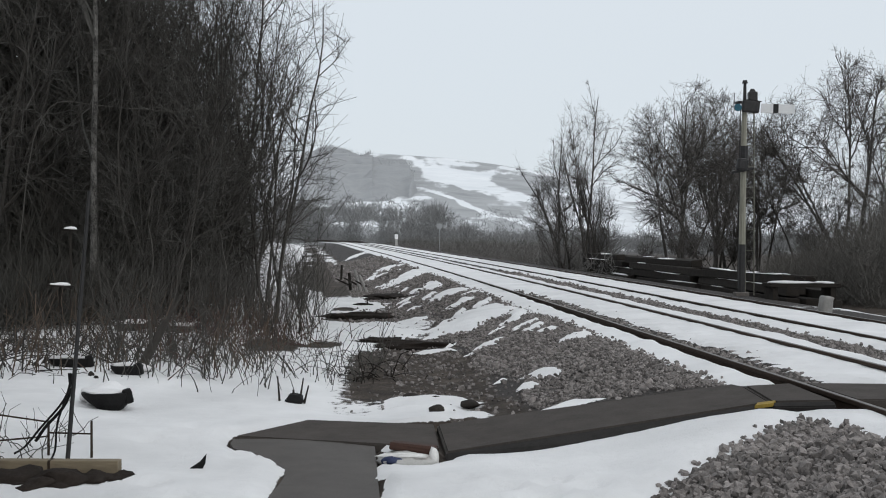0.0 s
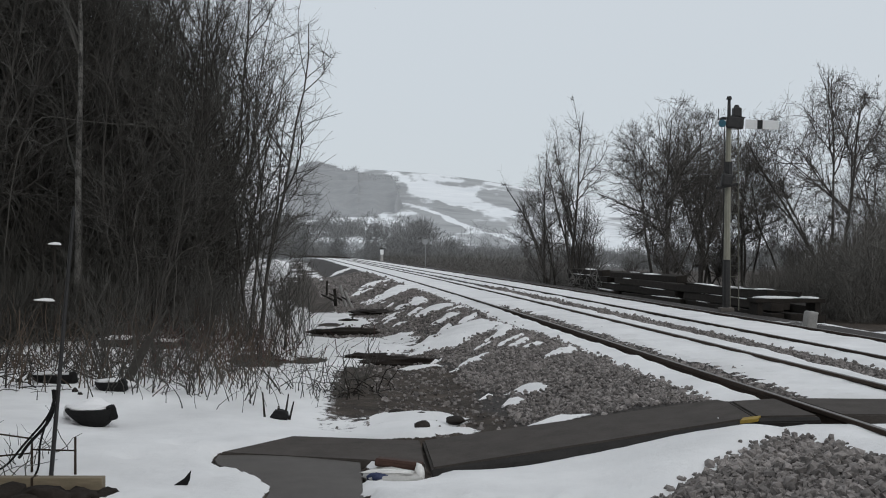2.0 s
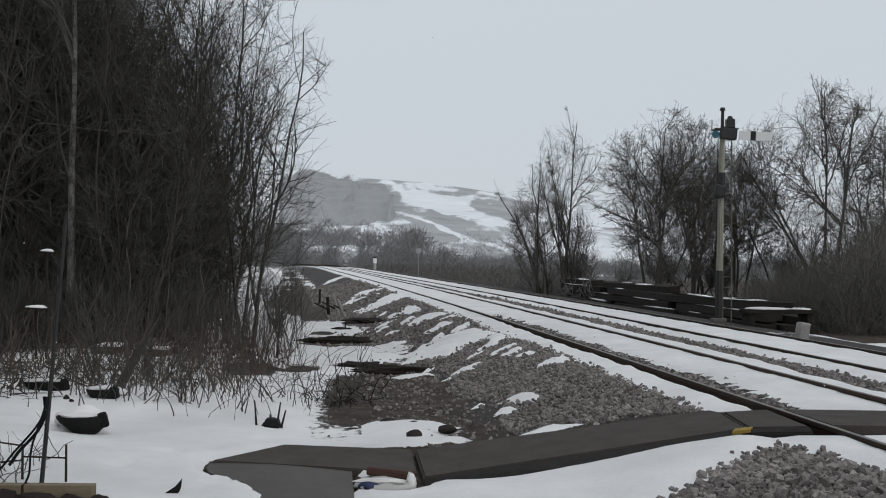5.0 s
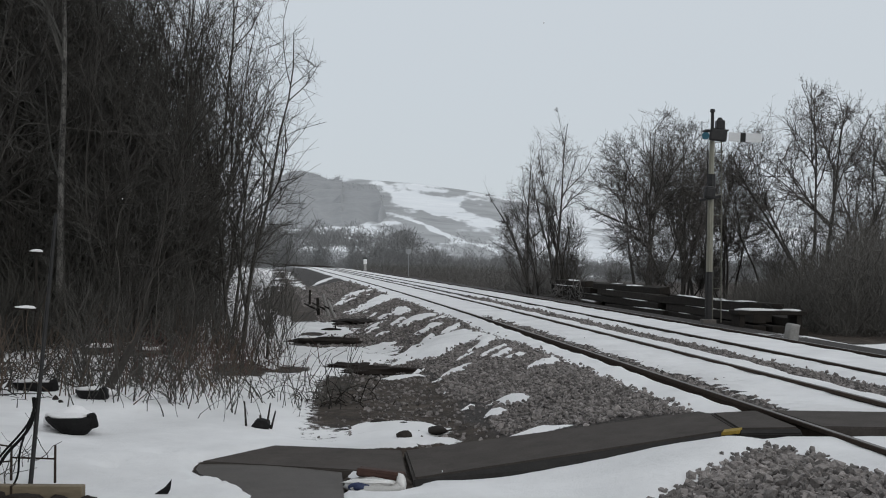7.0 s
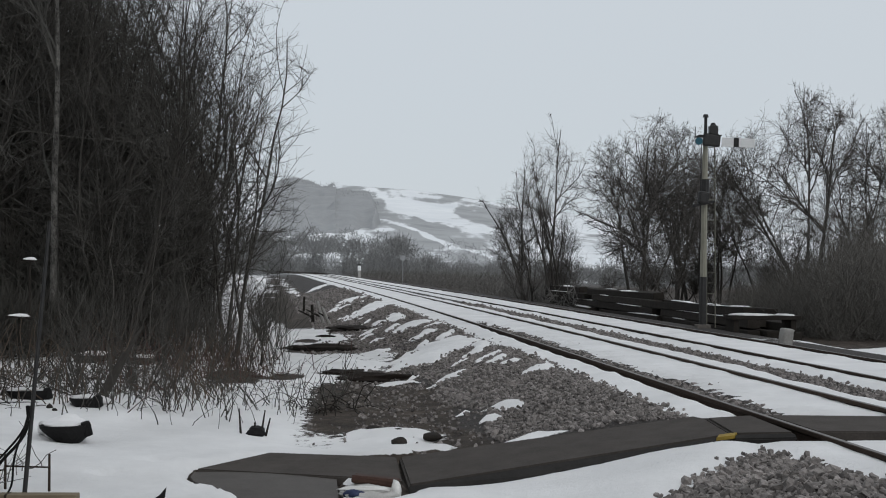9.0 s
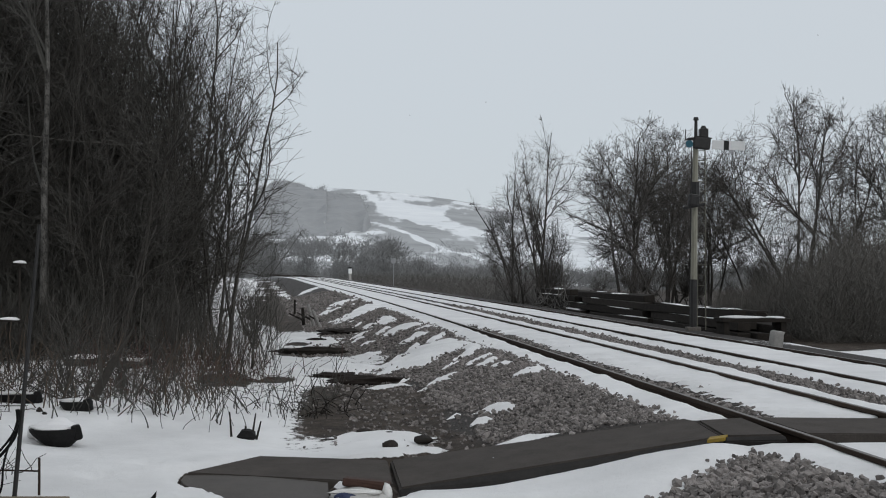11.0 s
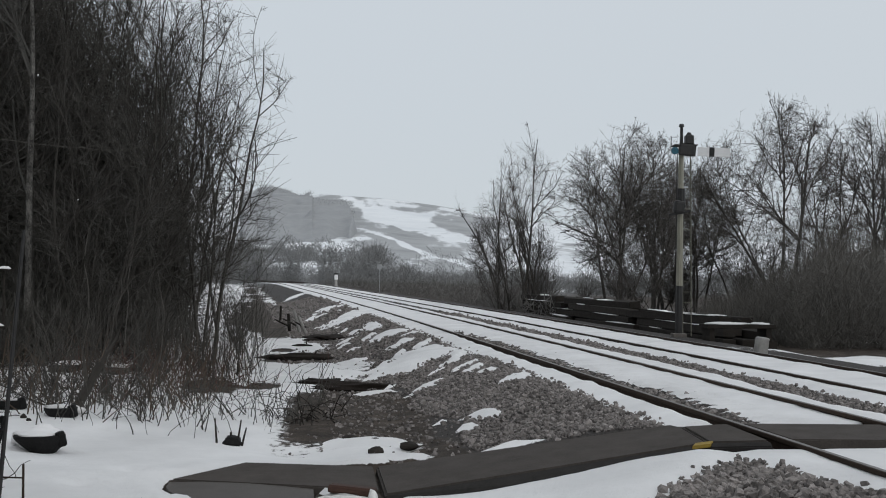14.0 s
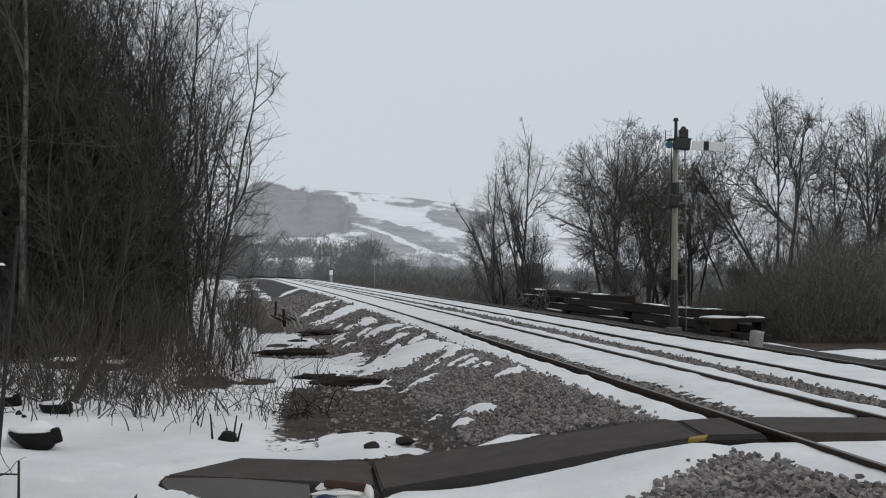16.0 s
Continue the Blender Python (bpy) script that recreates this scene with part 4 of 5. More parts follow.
    h = (0.6 + 4.0 * fractal(x, y, 0.25, 71)) * smooth(0.258, 0.36, x / y + 0.02 * (vnoise(x, y, 0.4, 2) - 0.5) - 0.02 * (y < 36))
    z = ground_z(x, y) + rng.random(n) ** 2.3 * h
    ok = (x > rail_x(y) + 9.6) & ((y > 36) | (x > 0.29 * y))
    twig_mass("bramble_bank", rng, np.stack([x, y, z], -1)[ok], (0.4, 1.4), (0.004, 0.010), 0.55, M_BRAMBLE, "dark brown bank of bare brambles and shrubs", "scrub", 2, 0.2)
    # low scrub along the far side of the line
    n = 14000
    y = 45 + 140 * rng.random(n) ** 1.3
    x = rail_x(y) + 7.6 + rng.random(n) ** 1.5 * 0.22 * y
    z = ground_z(x, y) + rng.random(n) * (0.2 + 1.6 * fractal(x, y, 0.12, 75) ** 2)
    ok = x / y < 0.115 + 0.03 * vnoise(x, y, 0.2, 4)
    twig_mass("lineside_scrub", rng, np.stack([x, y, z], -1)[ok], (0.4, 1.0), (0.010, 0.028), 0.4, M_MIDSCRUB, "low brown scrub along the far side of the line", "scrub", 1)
    # hazy scrub and bushes far beyond the curve
    pts = []
    for k in range(170):
        y0 = rng.uniform(165, 300)
        a0 = rng.uniform(-0.15, 0.30)
        tall = rng.uniform(1.2, 3.2) + (rng.random() < 0.16) * rng.uniform(1.5, 4.0) * (a0 < 0.05)
        m = int(190 + 75 * tall)
        q = rng.normal(size=(m, 3)) * np.array([tall * 0.75, tall * 0.75, 0]) + np.array([a0 * y0, y0, 0])
        q[:, 2] = ground_z(q[:, 0], q[:, 1]) + tall * rng.random(m) * np.exp(-((q[:, 0] - a0 * y0) / tall) ** 2 * 0.8)
        pts.append(q)
    for a0, y0, tall in ((-0.042, 205, 6.0), (-0.006, 200, 6.5), (-0.072, 215, 4.2), (-0.026, 225, 4.5), (0.018, 210, 3.2), (-0.10, 230, 4.0)):
        m = 1700
        q = rng.normal(size=(m, 3)) * np.array([tall * 0.28, tall * 0.28, 0]) + np.array([a0 * y0, y0, 0])
        q[:, 2] = ground_z(q[:, 0], q[:, 1]) + tall * rng.random(m) * np.exp(-((q[:, 0] - a0 * y0) / tall * 2) ** 2)
        pts.append(q)
    far_pts = []
    for k in range(34):
        y0, a0, tall = rng.uniform(290, 430), rng.uniform(-0.13, 0.0), rng.uniform(3, 7)
        m = 330
        q = rng.normal(size=(m, 3)) * np.array([tall * 0.6, tall * 0.6, 0]) + np.array([a0 * y0, y0, 0])
        q[:, 2] = ground_z(q[:, 0], q[:, 1]) + tall * rng.random(m) * np.exp(-((q[:, 0] - a0 * y0) / tall) ** 2)
        far_pts.append(q)
    twig_mass("hill_foot_bushes", rng, np.concatenate(far_pts), (0.8, 2.0), (0.035, 0.09), 0.55, M_HAZESCRUB, "misty bushes scattered at the foot of the hill", "bushes", 1)
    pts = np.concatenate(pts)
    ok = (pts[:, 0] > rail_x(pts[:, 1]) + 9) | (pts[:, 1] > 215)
    twig_mass("distant_scrub", rng, pts[ok], (0.6, 1.6), (0.012, 0.036), 0.5, M_HAZESCRUB, "hazy leafless scrub below the hill", "scrub", 1)


def build_hill_wood():
    """The wood on the hillside as one lumpy canopy, too far off for single trees."""
    a, u = np.meshgrid(np.linspace(-0.122, -0.014, 190), np.linspace(0.24, 0.90, 130))
    y = 260 + 740 * u
    x = a * y
    top = 0.83 - 0.05 * vnoise(a * 300, 0 * a, 0.35, 5) - 0.04 * (a > -0.058)
    jag = 0.02 * (fractal(a * 900, u * 60, 0.16, 8, 3) - 0.5)
    foot = 0.27 + 0.16 * fractal(a * 900, u * 40, 0.05, 12, 2)
    inside = smooth(0, 0.2, u - foot) * smooth(0, 0.008, top - u) * smooth(0, 0.003, a + 0.114 + 0.2 * jag) * smooth(0, 0.006, -0.0205 + 0.012 * (fractal(a * 40, u * 60, 0.12, 15, 3) - 0.5) - a)
    lumps = vnoise(x, y, 0.05, 3) * 0.5 + vnoise(x, y * 0.5, 0.13, 6) * 0.5
    crown = 6.5 + 5.0 * lumps + 3.5 * smooth(0.4, 0.65, vnoise(x, y, 0.06, 9)) * (a < -0.056)
    z = ground_z(x, y) - 1.0 + (crown + 1.0) * inside
    h, w = x.shape
    i = (np.arange(h - 1)[:, None] * w + np.arange(w - 1)[None, :]).ravel()
    me = mesh_np("hill_wood", np.stack([x, y, z], -1).reshape(-1, 3), np.stack([i, i + 1, i + w + 1, i + w], -1), True)
    tagged(mesh_part("hill_wood", me, M_HAZEWOOD), "grey misty wood on the hillside", "wood", kind="stuff")
    rng = np.random.default_rng(90)
    pick = np.flatnonzero((inside.ravel() > 0.35) & ((top - u).ravel() < 0.06))
    pick = rng.choice(pick, 1500)
    pts = np.stack([x.ravel()[pick], y.ravel()[pick], z.ravel()[pick] - 1.5], -1) + rng.normal(size=(len(pick), 3)) * np.array([1.5, 2.0, 0.3])
    twig_mass("wood_tops", rng, pts, (1.5, 3.4), (0.05, 0.16), 0.7, M_HAZEWOOD, "misty bare treetops of the hillside wood", "treetops", 1)


# ---- things ----
def build_signal():
    x, y = 7.87, 33.0
    sig = thing("semaphore_signal", pose(x, y, float(ground_z(x, y))), "railway semaphore signal with white arm on a lichened post", "railway signal")
    part("post", rod((0.022, 0, 1.35), (0.08, 0, 5.1), 0.09, 0.068, 10), M_OLIVE, sig)
    part("post_foot", rod((0, 0, -0.1), (0.022, 0, 1.36), 0.1, 0.092, 10), M_BLACK, sig, "black-painted foot of the post")
    part("base", box((0.36, 0.36, 0.2), (0, 0, 0.0), bevel=0.02), M_SLEEPER, sig)
    part("finial", rod((0.08, 0, 5.1), (0.085, 0, 5.64), 0.05, 0.04, 8), M_BLACK, sig)
    part("finial_cap", rod((0.085, 0, 5.60), (0.085, 0, 5.68), 0.08, 0.055, 8), M_BLACK, sig)
    arm = part("arm", box((0.88, 0.03, 0.24), (0.92, -0.14, 4.92), (0, 2, 0), bevel=0.008), M_WHITE, sig, "white enamel arm")
    part("stripe", box((0.14, 0.036, 0.246), (0.86, -0.142, 4.922), (0, 2, 0)), M_PAINT, arm, "black stripe")
    part("spectacle", box((0.46, 0.06, 0.34), (0.20, -0.15, 4.98), (0, 6, 0), bevel=0.06), M_BLACK, sig)
    part("lens", rod((-0.14, -0.2, 4.95), (-0.14, -0.12, 4.95), 0.10, 0.10, 12), M_BLUE, sig, "blue glass lens")
    part("lamp", box((0.22, 0.24, 0.28), (0.30, 0.06, 5.24), bevel=0.02), M_BLACK, sig)
    part("lamp_cowl", rod((0.30, 0.06, 5.36), (0.30, 0.06, 5.46), 0.1, 0.05, 8), M_BLACK, sig)
    part("platform", box((0.62, 0.5, 0.03), (0.2, 0.2, 5.12)), M_BLACK, sig)
    for k in (-0.1, 0.5):
        part("guard_rail", rod((k, 0.42, 5.12), (k, 0.42, 5.4), 0.012), M_BLACK, sig)
    part("balance_weight", box((0.3, 0.2, 0.34), (-0.02, -0.16, 3.45), (0, 8, 0), bevel=0.07), M_BLACK, sig)
    part("weight_lever", box((0.6, 0.05, 0.07), (0.0, -0.15, 3.3), (0, -12, 0), bevel=0.01), M_BLACK, sig)
    part("clamp_band", rod((0.055, 0, 3.55), (0.06, 0, 3.95), 0.125, 0.12, 8), M_BLACK, sig)
    part("signal_rod", rod((-0.12, -0.12, 0.3), (-0.06, -0.12, 4.9), 0.012), M_BLACK, sig)
    for k in (0.17, 0.4):
        part("ladder_rail", rod((k + 0.02, 0.32, 0), (k, 0.3, 5.12), 0.016), M_LADDER, sig)
    for i in range(17):
        part("rung", rod((0.18, 0.31, 0.35 + i * 0.28), (0.41, 0.31, 0.35 + i * 0.28), 0.009, n=6), M_LADDER, sig)


def build_timbers():
    rng = random.Random(6)
    group = "stacked timbers beside the track"
    for row, (zc, count, off) in enumerate(((-0.04, 3, 0.0), (0.23, 3, 0.1), (0.5, 3, 0.2), (0.75, 2, 0.35))):
        for i in range(count):
            for j in range(3) if row < 3 else (1, 2):
                y0 = 32.6 + j * 8.6 + rng.uniform(-0.6, 0.6) + row * 0.9
                m = along(7.9 + off + i * 0.42, y0 + 4.1)
                z = float(ground_z(m.translation.x, m.translation.y)) + 0.14 + zc
                t = thing("stacked_timber", m @ pose(0, 0, z, rng.uniform(-0.5, 0.5), rng.uniform(-5, 5), rng.uniform(-2.2, 2.2)), "long dark creosoted timber lying in a snow-dusted stack", "timber", group)
                part("beam", box((0.36, 8.4, 0.24), bevel=0.02, rough=0.008, seed=row * 9 + i * 3 + j), M_TIMBER, t)
                for k in range(rng.choice((1, 2, 2))):
                    ln = rng.uniform(1.0, 3.2)
                    part("snow_cap", lump((0.13, ln / 2, 0.022), (rng.uniform(-0.05, 0.0), rng.uniform(-2.6, 2.6), 0.121), 0.5, rng.randint(0, 90), 3, flat=0.2), M_SNOW, t, "strip of lying snow", True)
    bench = thing("low_platform", pose(8.15, 31.6, float(ground_z(8.15, 31.6))), "low dark timber platform with snow on top", "platform")
    part("deck", box((1.75, 0.9, 0.1), (0.9, 0, 0.36), bevel=0.01), M_TIMBER, bench)
    for k in (0.15, 1.6):
        part("support", box((0.14, 0.8, 0.36), (k, 0, 0.14), bevel=0.01), M_TIMBER, bench)
    part("snow_cap", lump((0.55, 0.4, 0.05), (0.62, 0, 0.41), 0.3, 3, 3, flat=0.1), M_SNOW, bench, "thick snow cap", True)
    part("snow_cap", lump((0.25, 0.35, 0.04), (1.48, 0, 0.41), 0.3, 9, 3, flat=0.1), M_SNOW, bench, "thick snow cap", True)
    stone = part("marker_stone", box((0.25, 0.2, 0.44), (0, 0, 0.13), (0, 9, 15), bevel=0.05, rough=0.015, seed=5), M_CONCRETE, smooth=True)
    stone.matrix_world = pose(8.0, 26.1, float(ground_z(8.0, 26.1)))
    tagged(stone, "pale weathered marker stone beside the track", "stone")


def build_far_posts():
    p = thing("marker_post", pose(-5.2, 140, -0.3), "small white-topped marker post beside the far track", "post")
    part("shaft", rod((0, 0, 0), (0, 0, 1.0), 0.16, 0.14), M_CONCRETE, p)
    part("head", box((0.38, 0.3, 0.6), (0, 0, 1.25), bevel=0.08), M_WHITE, p)
    part("cap", box((0.42, 0.34, 0.16), (0, 0, 1.6), bevel=0.05), M_BLACK, p, "black cap")
    # Post and disc share the hillside wood's grey, with haze in the colour.
    s = thing("round_sign", pose(-0.3, 118, -0.5), "pale grey round sign on a thin post beyond the track", "sign")
    part("post", rod((0, 0, 0), (0, 0, 2.75), 0.035), M_HAZEWOOD, s)
    part("disc", rod((0, -0.03, 2.5), (0, 0.03, 2.5), 0.27, 0.27, 20), M_HAZEWOOD, s)


def at_ground(x, y, turn=0, lift=0.0):
    return pose(x, y, float(ground_z(x, y)) + lift, 0, 0, turn)


def bowed(line):
    """A smooth, slightly crooked line through the given points."""
    out = []
    ends = [line[0] * 2 - line[1]] + line + [line[-1] * 2 - line[-2]]
    for i in range(1, len(ends) - 2):
        a, b, c, d = ends[i - 1:i + 3]
        for k in range(6):
            t = k / 6
            p = 0.5 * (2 * b + (c - a) * t + (2 * a - 5 * b + 4 * c - d) * t * t + (3 * b - a - 3 * c + d) * t ** 3)
            out.append(p + noise.noise_vector(p * 2.3) * 0.05)
    return out + [line[-1]]


def hose_mesh(line, r0, tip=1.0):
    """One bent round tube along the line."""
    bm, rings = bmesh.new(), []
    for i, p in enumerate(line):
        d = line[min(i + 1, len(line) - 1)] - line[max(i - 1, 0)]
        r = r0 * (1 + (tip - 1) * i / (len(line) - 1))
        m = Matrix.Translation(p) @ d.to_track_quat("Z", "Y").to_matrix().to_4x4()
        rings.append([bm.verts.new(m @ Vector((r * math.cos(a * math.pi / 3), r * math.sin(a * math.pi / 3), 0))) for a in range(6)])
    for a, c in zip(rings, rings[1:]):
        for k in range(6):
            bm.faces.new((a[k], a[(k + 1) % 6], c[(k + 1) % 6], c[k]))
    bm.faces.new(rings[0][::-1])
    bm.faces.new(rings[-1])
    return bm


def build_clutter():
    """Scrap and leftovers lying in the snow beside the path."""
    # beam on the snow with stakes and a tall dark pole behind it
    beam = thing("timber_beam", at_ground(-3.42, 9.85, -1, 0.085), "raw sawn softwood beam lying in the snow by the path", "timber beam")
    part("beam", box((1.75, 0.11, 0.115), bevel=0.006, rough=0.003, seed=3), M_PINE, beam)
    part("strap", box((0.02, 0.118, 0.12), (0.33, 0, 0)), M_RAIL, beam, "rusty strap")
    clods = thing("earth_clods", at_ground(-2.98, 9.62, 0, 0.02), "dark clods of bare earth under the beam", "earth")
    for k, (x, y, w, h) in enumerate(((-0.3, 0.0, 0.26, 0.07), (0.05, -0.04, 0.24, 0.06), (0.32, 0.02, 0.17, 0.045), (-0.62, 0.05, 0.22, 0.08), (0.47, 0.1, 0.10, 0.03), (-0.1, -0.12, 0.16, 0.04))):
        part("clod", lump((w, 0.2, h + 0.025), (x, y - 0.04, 0.03), 0.6, 20 + k, 3), M_EARTH, clods, "", True)
    pole = thing("tall_pole", at_ground(-3.12, 10.3), "tall thin dark steel pole with black hoses tied to it", "pole")
    part("shaft", rod((0, 0, -0.2), (0.205, 0.02, 2.3), 0.02, 0.014, 8), M_BLACK, pole)
    for k, (dx, dz, r) in enumerate(((-0.30, 0.24, 0.014), (-0.48, 0.14, 0.010), (-0.2, 0.05, 0.009))):
        line = []
        for i in range(15):
            t = i / 14
            line.append(Vector((0.05 + dx * t ** 1.4 + 0.03 * math.sin(7 * t + k), -0.03 - 0.02 * k, 0.55 + 0.25 * (1 - t) ** 2 - (0.55 - dz) * t ** 0.8)))
        bm = hose_mesh(line, r)
        part("hose", bm, M_PLASTIC, pole, "black hose")
    frame_ = thing("stake_frame", at_ground(-3.25, 10.45), "thin steel stakes joined by wire behind the beam", "stakes")
    for x in (-0.05, 0.31, -0.5):
        part("stake", rod((x, 0, -0.1), (x, 0.0, 0.37), 0.012, 0.010, 6), M_RAIL, frame_)
    for a, b in (((-0.05, 0, 0.27), (0.31, 0, 0.26)), ((-0.75, 0, 0.46), (-0.05, 0, 0.36)), ((-0.5, 0, 0.2), (-0.05, 0, 0.24))):
        part("wire", rod(a, b, 0.008, 0.007, 6), M_RAIL, frame_)
    rng = np.random.default_rng(79)
    n = 60
    p = np.stack([rng.uniform(-4.3, -3.3, n), rng.uniform(10.0, 11.6, n), np.zeros(n)], -1)
    p[:, 2] = ground_z(p[:, 0], p[:, 1])
    twig_mass("dead_weeds", rng, p, (0.2, 0.6), (0.003, 0.008), 0.65, M_TWIG, "dry weed stalks in snow behind the beam", "weeds", 5, 0.28)
    # half-buried black tubs with snow on them
    for x, y, w, turn, seed in ((-3.62, 13.45, 0.54, 8, 1), (-4.02, 15.9, 0.42, -10, 5), (-4.95, 16.6, 0.62, 5, 7)):
        tub = thing("plastic_tub", at_ground(x, y, turn, 0.07 - 0.05 * (seed > 1)), "black plastic tub half buried in snow", "tub", "discarded tubs")
        bm = bmesh.new()
        bmesh.ops.create_icosphere(bm, subdivisions=3, radius=1)
        for v in bm.verts:
            deep = 0.45 + 0.55 * min(1.0, (v.co.x + 1) / 1.1)
            v.co = Vector((v.co.x * w / 2, v.co.y * 0.19, 0.17 + (0.0 if v.co.z > 0 else v.co.z * 0.24 * deep)))
        part("body", bm, M_PLASTIC, tub)
        part("snow_cap", lump((w * 0.44, 0.15, 0.03), (-0.03, 0.03, 0.172), 0.3, seed, 3, flat=0.2), M_SNOW, tub, "snow lying in the tub", True)
        part("snow_drift", lump((w * 0.5, 0.3, 0.13 if seed < 2 else 0.06), (-0.05, 0.3, 0.1), 0.3, seed + 4, 3), M_SNOW, tub, "snow drifted against the tub", True)
        part("handle", box((0.10, 0.12, 0.16), (w * 0.42, -0.04, 0.13), (0, -14, 10), bevel=0.03), M_PLASTIC, tub)
    shard = bmesh.new()
    pts = [(-0.07, 0, 0.0), (0.05, 0, 0.0), (0.075, 0, 0.05), (0.085, 0, 0.13), (0.03, 0, 0.065)]
    f = shard.faces.new([shard.verts.new(p) for p in pts])
    made = bmesh.ops.extrude_face_region(shard, geom=[f])["geom"]
    bmesh.ops.translate(shard, vec=(0, 0.03, 0), verts=[g for g in made if isinstance(g, bmesh.types.BMVert)])
    shard = part("slate_shard", shard, M_PLASTIC)
    shard.matrix_world = at_ground(-2.0, 10.1, 5, 0.07)
    tagged(shard, "broken dark slate shard stuck in the snow", "slate shard")
    dead = thing("leaning_trunk", at_ground(-4.05, 16.3), "dead leaning trunk with a broken top beside a tub", "dead trunk")
    part("trunk", rod((0, 0, -0.1), (0.42, 0.1, 0.72), 0.07, 0.05, 8), M_BARK, dead)
    part("stub", rod((0.25, 0.05, 0.42), (0.2, 0.05, 0.8), 0.03, 0.018, 6), M_BARK, dead)
    part("stub", rod((0.4, 0.1, 0.68), (0.62, 0.1, 1.05), 0.03, 0.014, 6), M_BARK, dead)
    for line in (((-4.95, 22, -0.5), (-4.75, 22, 0.3), (-4.56, 22, 1.05), (-4.3, 22, 1.4), (-3.85, 22, 1.64), (-3.4, 22, 1.82)),
                 ((-7.6, 22.4, -0.5), (-7.5, 22.4, 2.2), (-7.0, 22.3, 3.7), (-5.9, 22.2, 3.72), (-4.9, 22.2, 3.62), (-4.2, 22.2, 3.7), (-3.7, 22.2, 3.95)),
                 ((-4.45, 21.8, -0.5), (-4.4, 21.8, 0.5), (-4.36, 21.8, 1.4), (-4.15, 21.8, 2.2)), ((-5.2, 21.5, -0.5), (-5.0, 21.5, 0.7), (-5.05, 21.5, 2.0), (-4.8, 21.5, 2.6)),
                 ((-3.9, 21.6, -0.5), (-3.75, 21.6, 0.6), (-3.85, 21.6, 1.5))):
        arch = part("arching_branch", hose_mesh(bowed([Vector(p) for p in line]), 0.011, 0.3), M_PALE, None, "", True)
        tagged(arch, "pale bent branch rising through the dark thicket", "branch", "pale branches")
    # small plates with snow in the thicket
    for x, y, z, w in ((-6.13, 20.6, 1.36, 0.24), (-6.3, 20.6, 0.44, 0.40)):
        plate = thing("bird_table", at_ground(x, y), "small post with a snowy shelf among the stems", "bird table", "snowy shelves")
        part("post", rod((0, 0, -0.1), (0, 0, z + 0.45), 0.022, 0.018), M_TIMBER, plate)
        part("shelf", box((w, 0.2, 0.03), (0, 0, z + 0.47), (0, 4, 0), bevel=0.004), M_TIMBER, plate)
        part("snow_cap", lump((w / 2, 0.1, 0.04), (0, 0, z + 0.485), 0.25, 8, 2, flat=0.2), M_SNOW, plate, "cap of snow", True)
    # stumps, stones and planks at the foot of the ballast
    stump = thing("dark_stump", at_ground(-1.72, 14.5), "dark rotten stump with broken sticks in the snow", "stump")
    part("stub", lump((0.11, 0.1, 0.08), (0, 0, 0.08), 0.4, 12, 2), M_PLASTIC, stump)
    for x, t, h in ((-0.17, -0.03, 0.36), (0.05, 0.05, 0.34), (-0.02, 0.0, 0.2), (0.1, 0.06, 0.25)):
        part("stick", rod((x, 0, 0), (x + t, 0.02, h), 0.016, 0.008, 6), M_TIMBER, stump)
    for x, y, w, h, seed in ((-0.07, 13.5, 0.10, 0.06, 1), (0.30, 14.0, 0.15, 0.05, 2), (-0.38, 14.7, 0.12, 0.035, 6), (-0.08, 14.5, 0.08, 0.03, 8), (-4.42, 15.7, 0.055, 0.06, 11), (-4.3, 15.5, 0.05, 0.045, 12)):
        st = part("dark_stone", lump((w, w * 0.7, h), rough=0.25, seed=seed), M_TIMBER, smooth=True)
        st.matrix_world = at_ground(x, y, seed * 40, 0.065)
        tagged(st, "dark wet stone lying in thin snow", "stone", "stones by the deck")
    for x, y, ln, deep, high, turn, seed in ((-0.35, 21.4, 0.8, 0.3, 0.10, 4, 3), (-1.5, 36.9, 0.75, 0.8, 0.11, -6, 7), (-1.1, 22.6, 0.5, 0.4, 0.07, -8, 9)):
        mound = part("earth_mound", lump((ln, deep, high), (0, 0, 0.01), 0.5, seed, 4), M_EARTH, None, "", True)
        mound.matrix_world = at_ground(x, y, turn)
        tagged(mound, "dark wet earth slumped at the foot of the bank", "earth", "slumped earth")
    for x, y, ln, turn, r in ((-1.89, 28.1, 1.65, -3, 0.085), (-2.1, 33.0, 0.5, -8, 0.045)):
        lg = thing("fallen_log", at_ground(x, y, turn, 0.09), "dark wet log lying along the snowy bank", "log", "logs on the bank")
        log = lump((ln / 2, r * 1.3, r), (0, 0, 0), 0.35, int(y), 4)
        part("trunk", log, M_TIMBER, lg, "", True)
        part("snow_cap", lump((ln * 0.3, r * 0.8, r * 0.5), (-ln * 0.08, r * 0.5, r * 0.62), 0.4, int(y) + 1, 3), M_SNOW, lg, "strip of snow", True)
        part("stub", rod((ln * 0.2, 0, 0), (ln * 0.27, -0.05, 0.16), 0.02, 0.012, 6), M_TIMBER, lg)
    # bleached broken branches
    rng = random.Random(8)
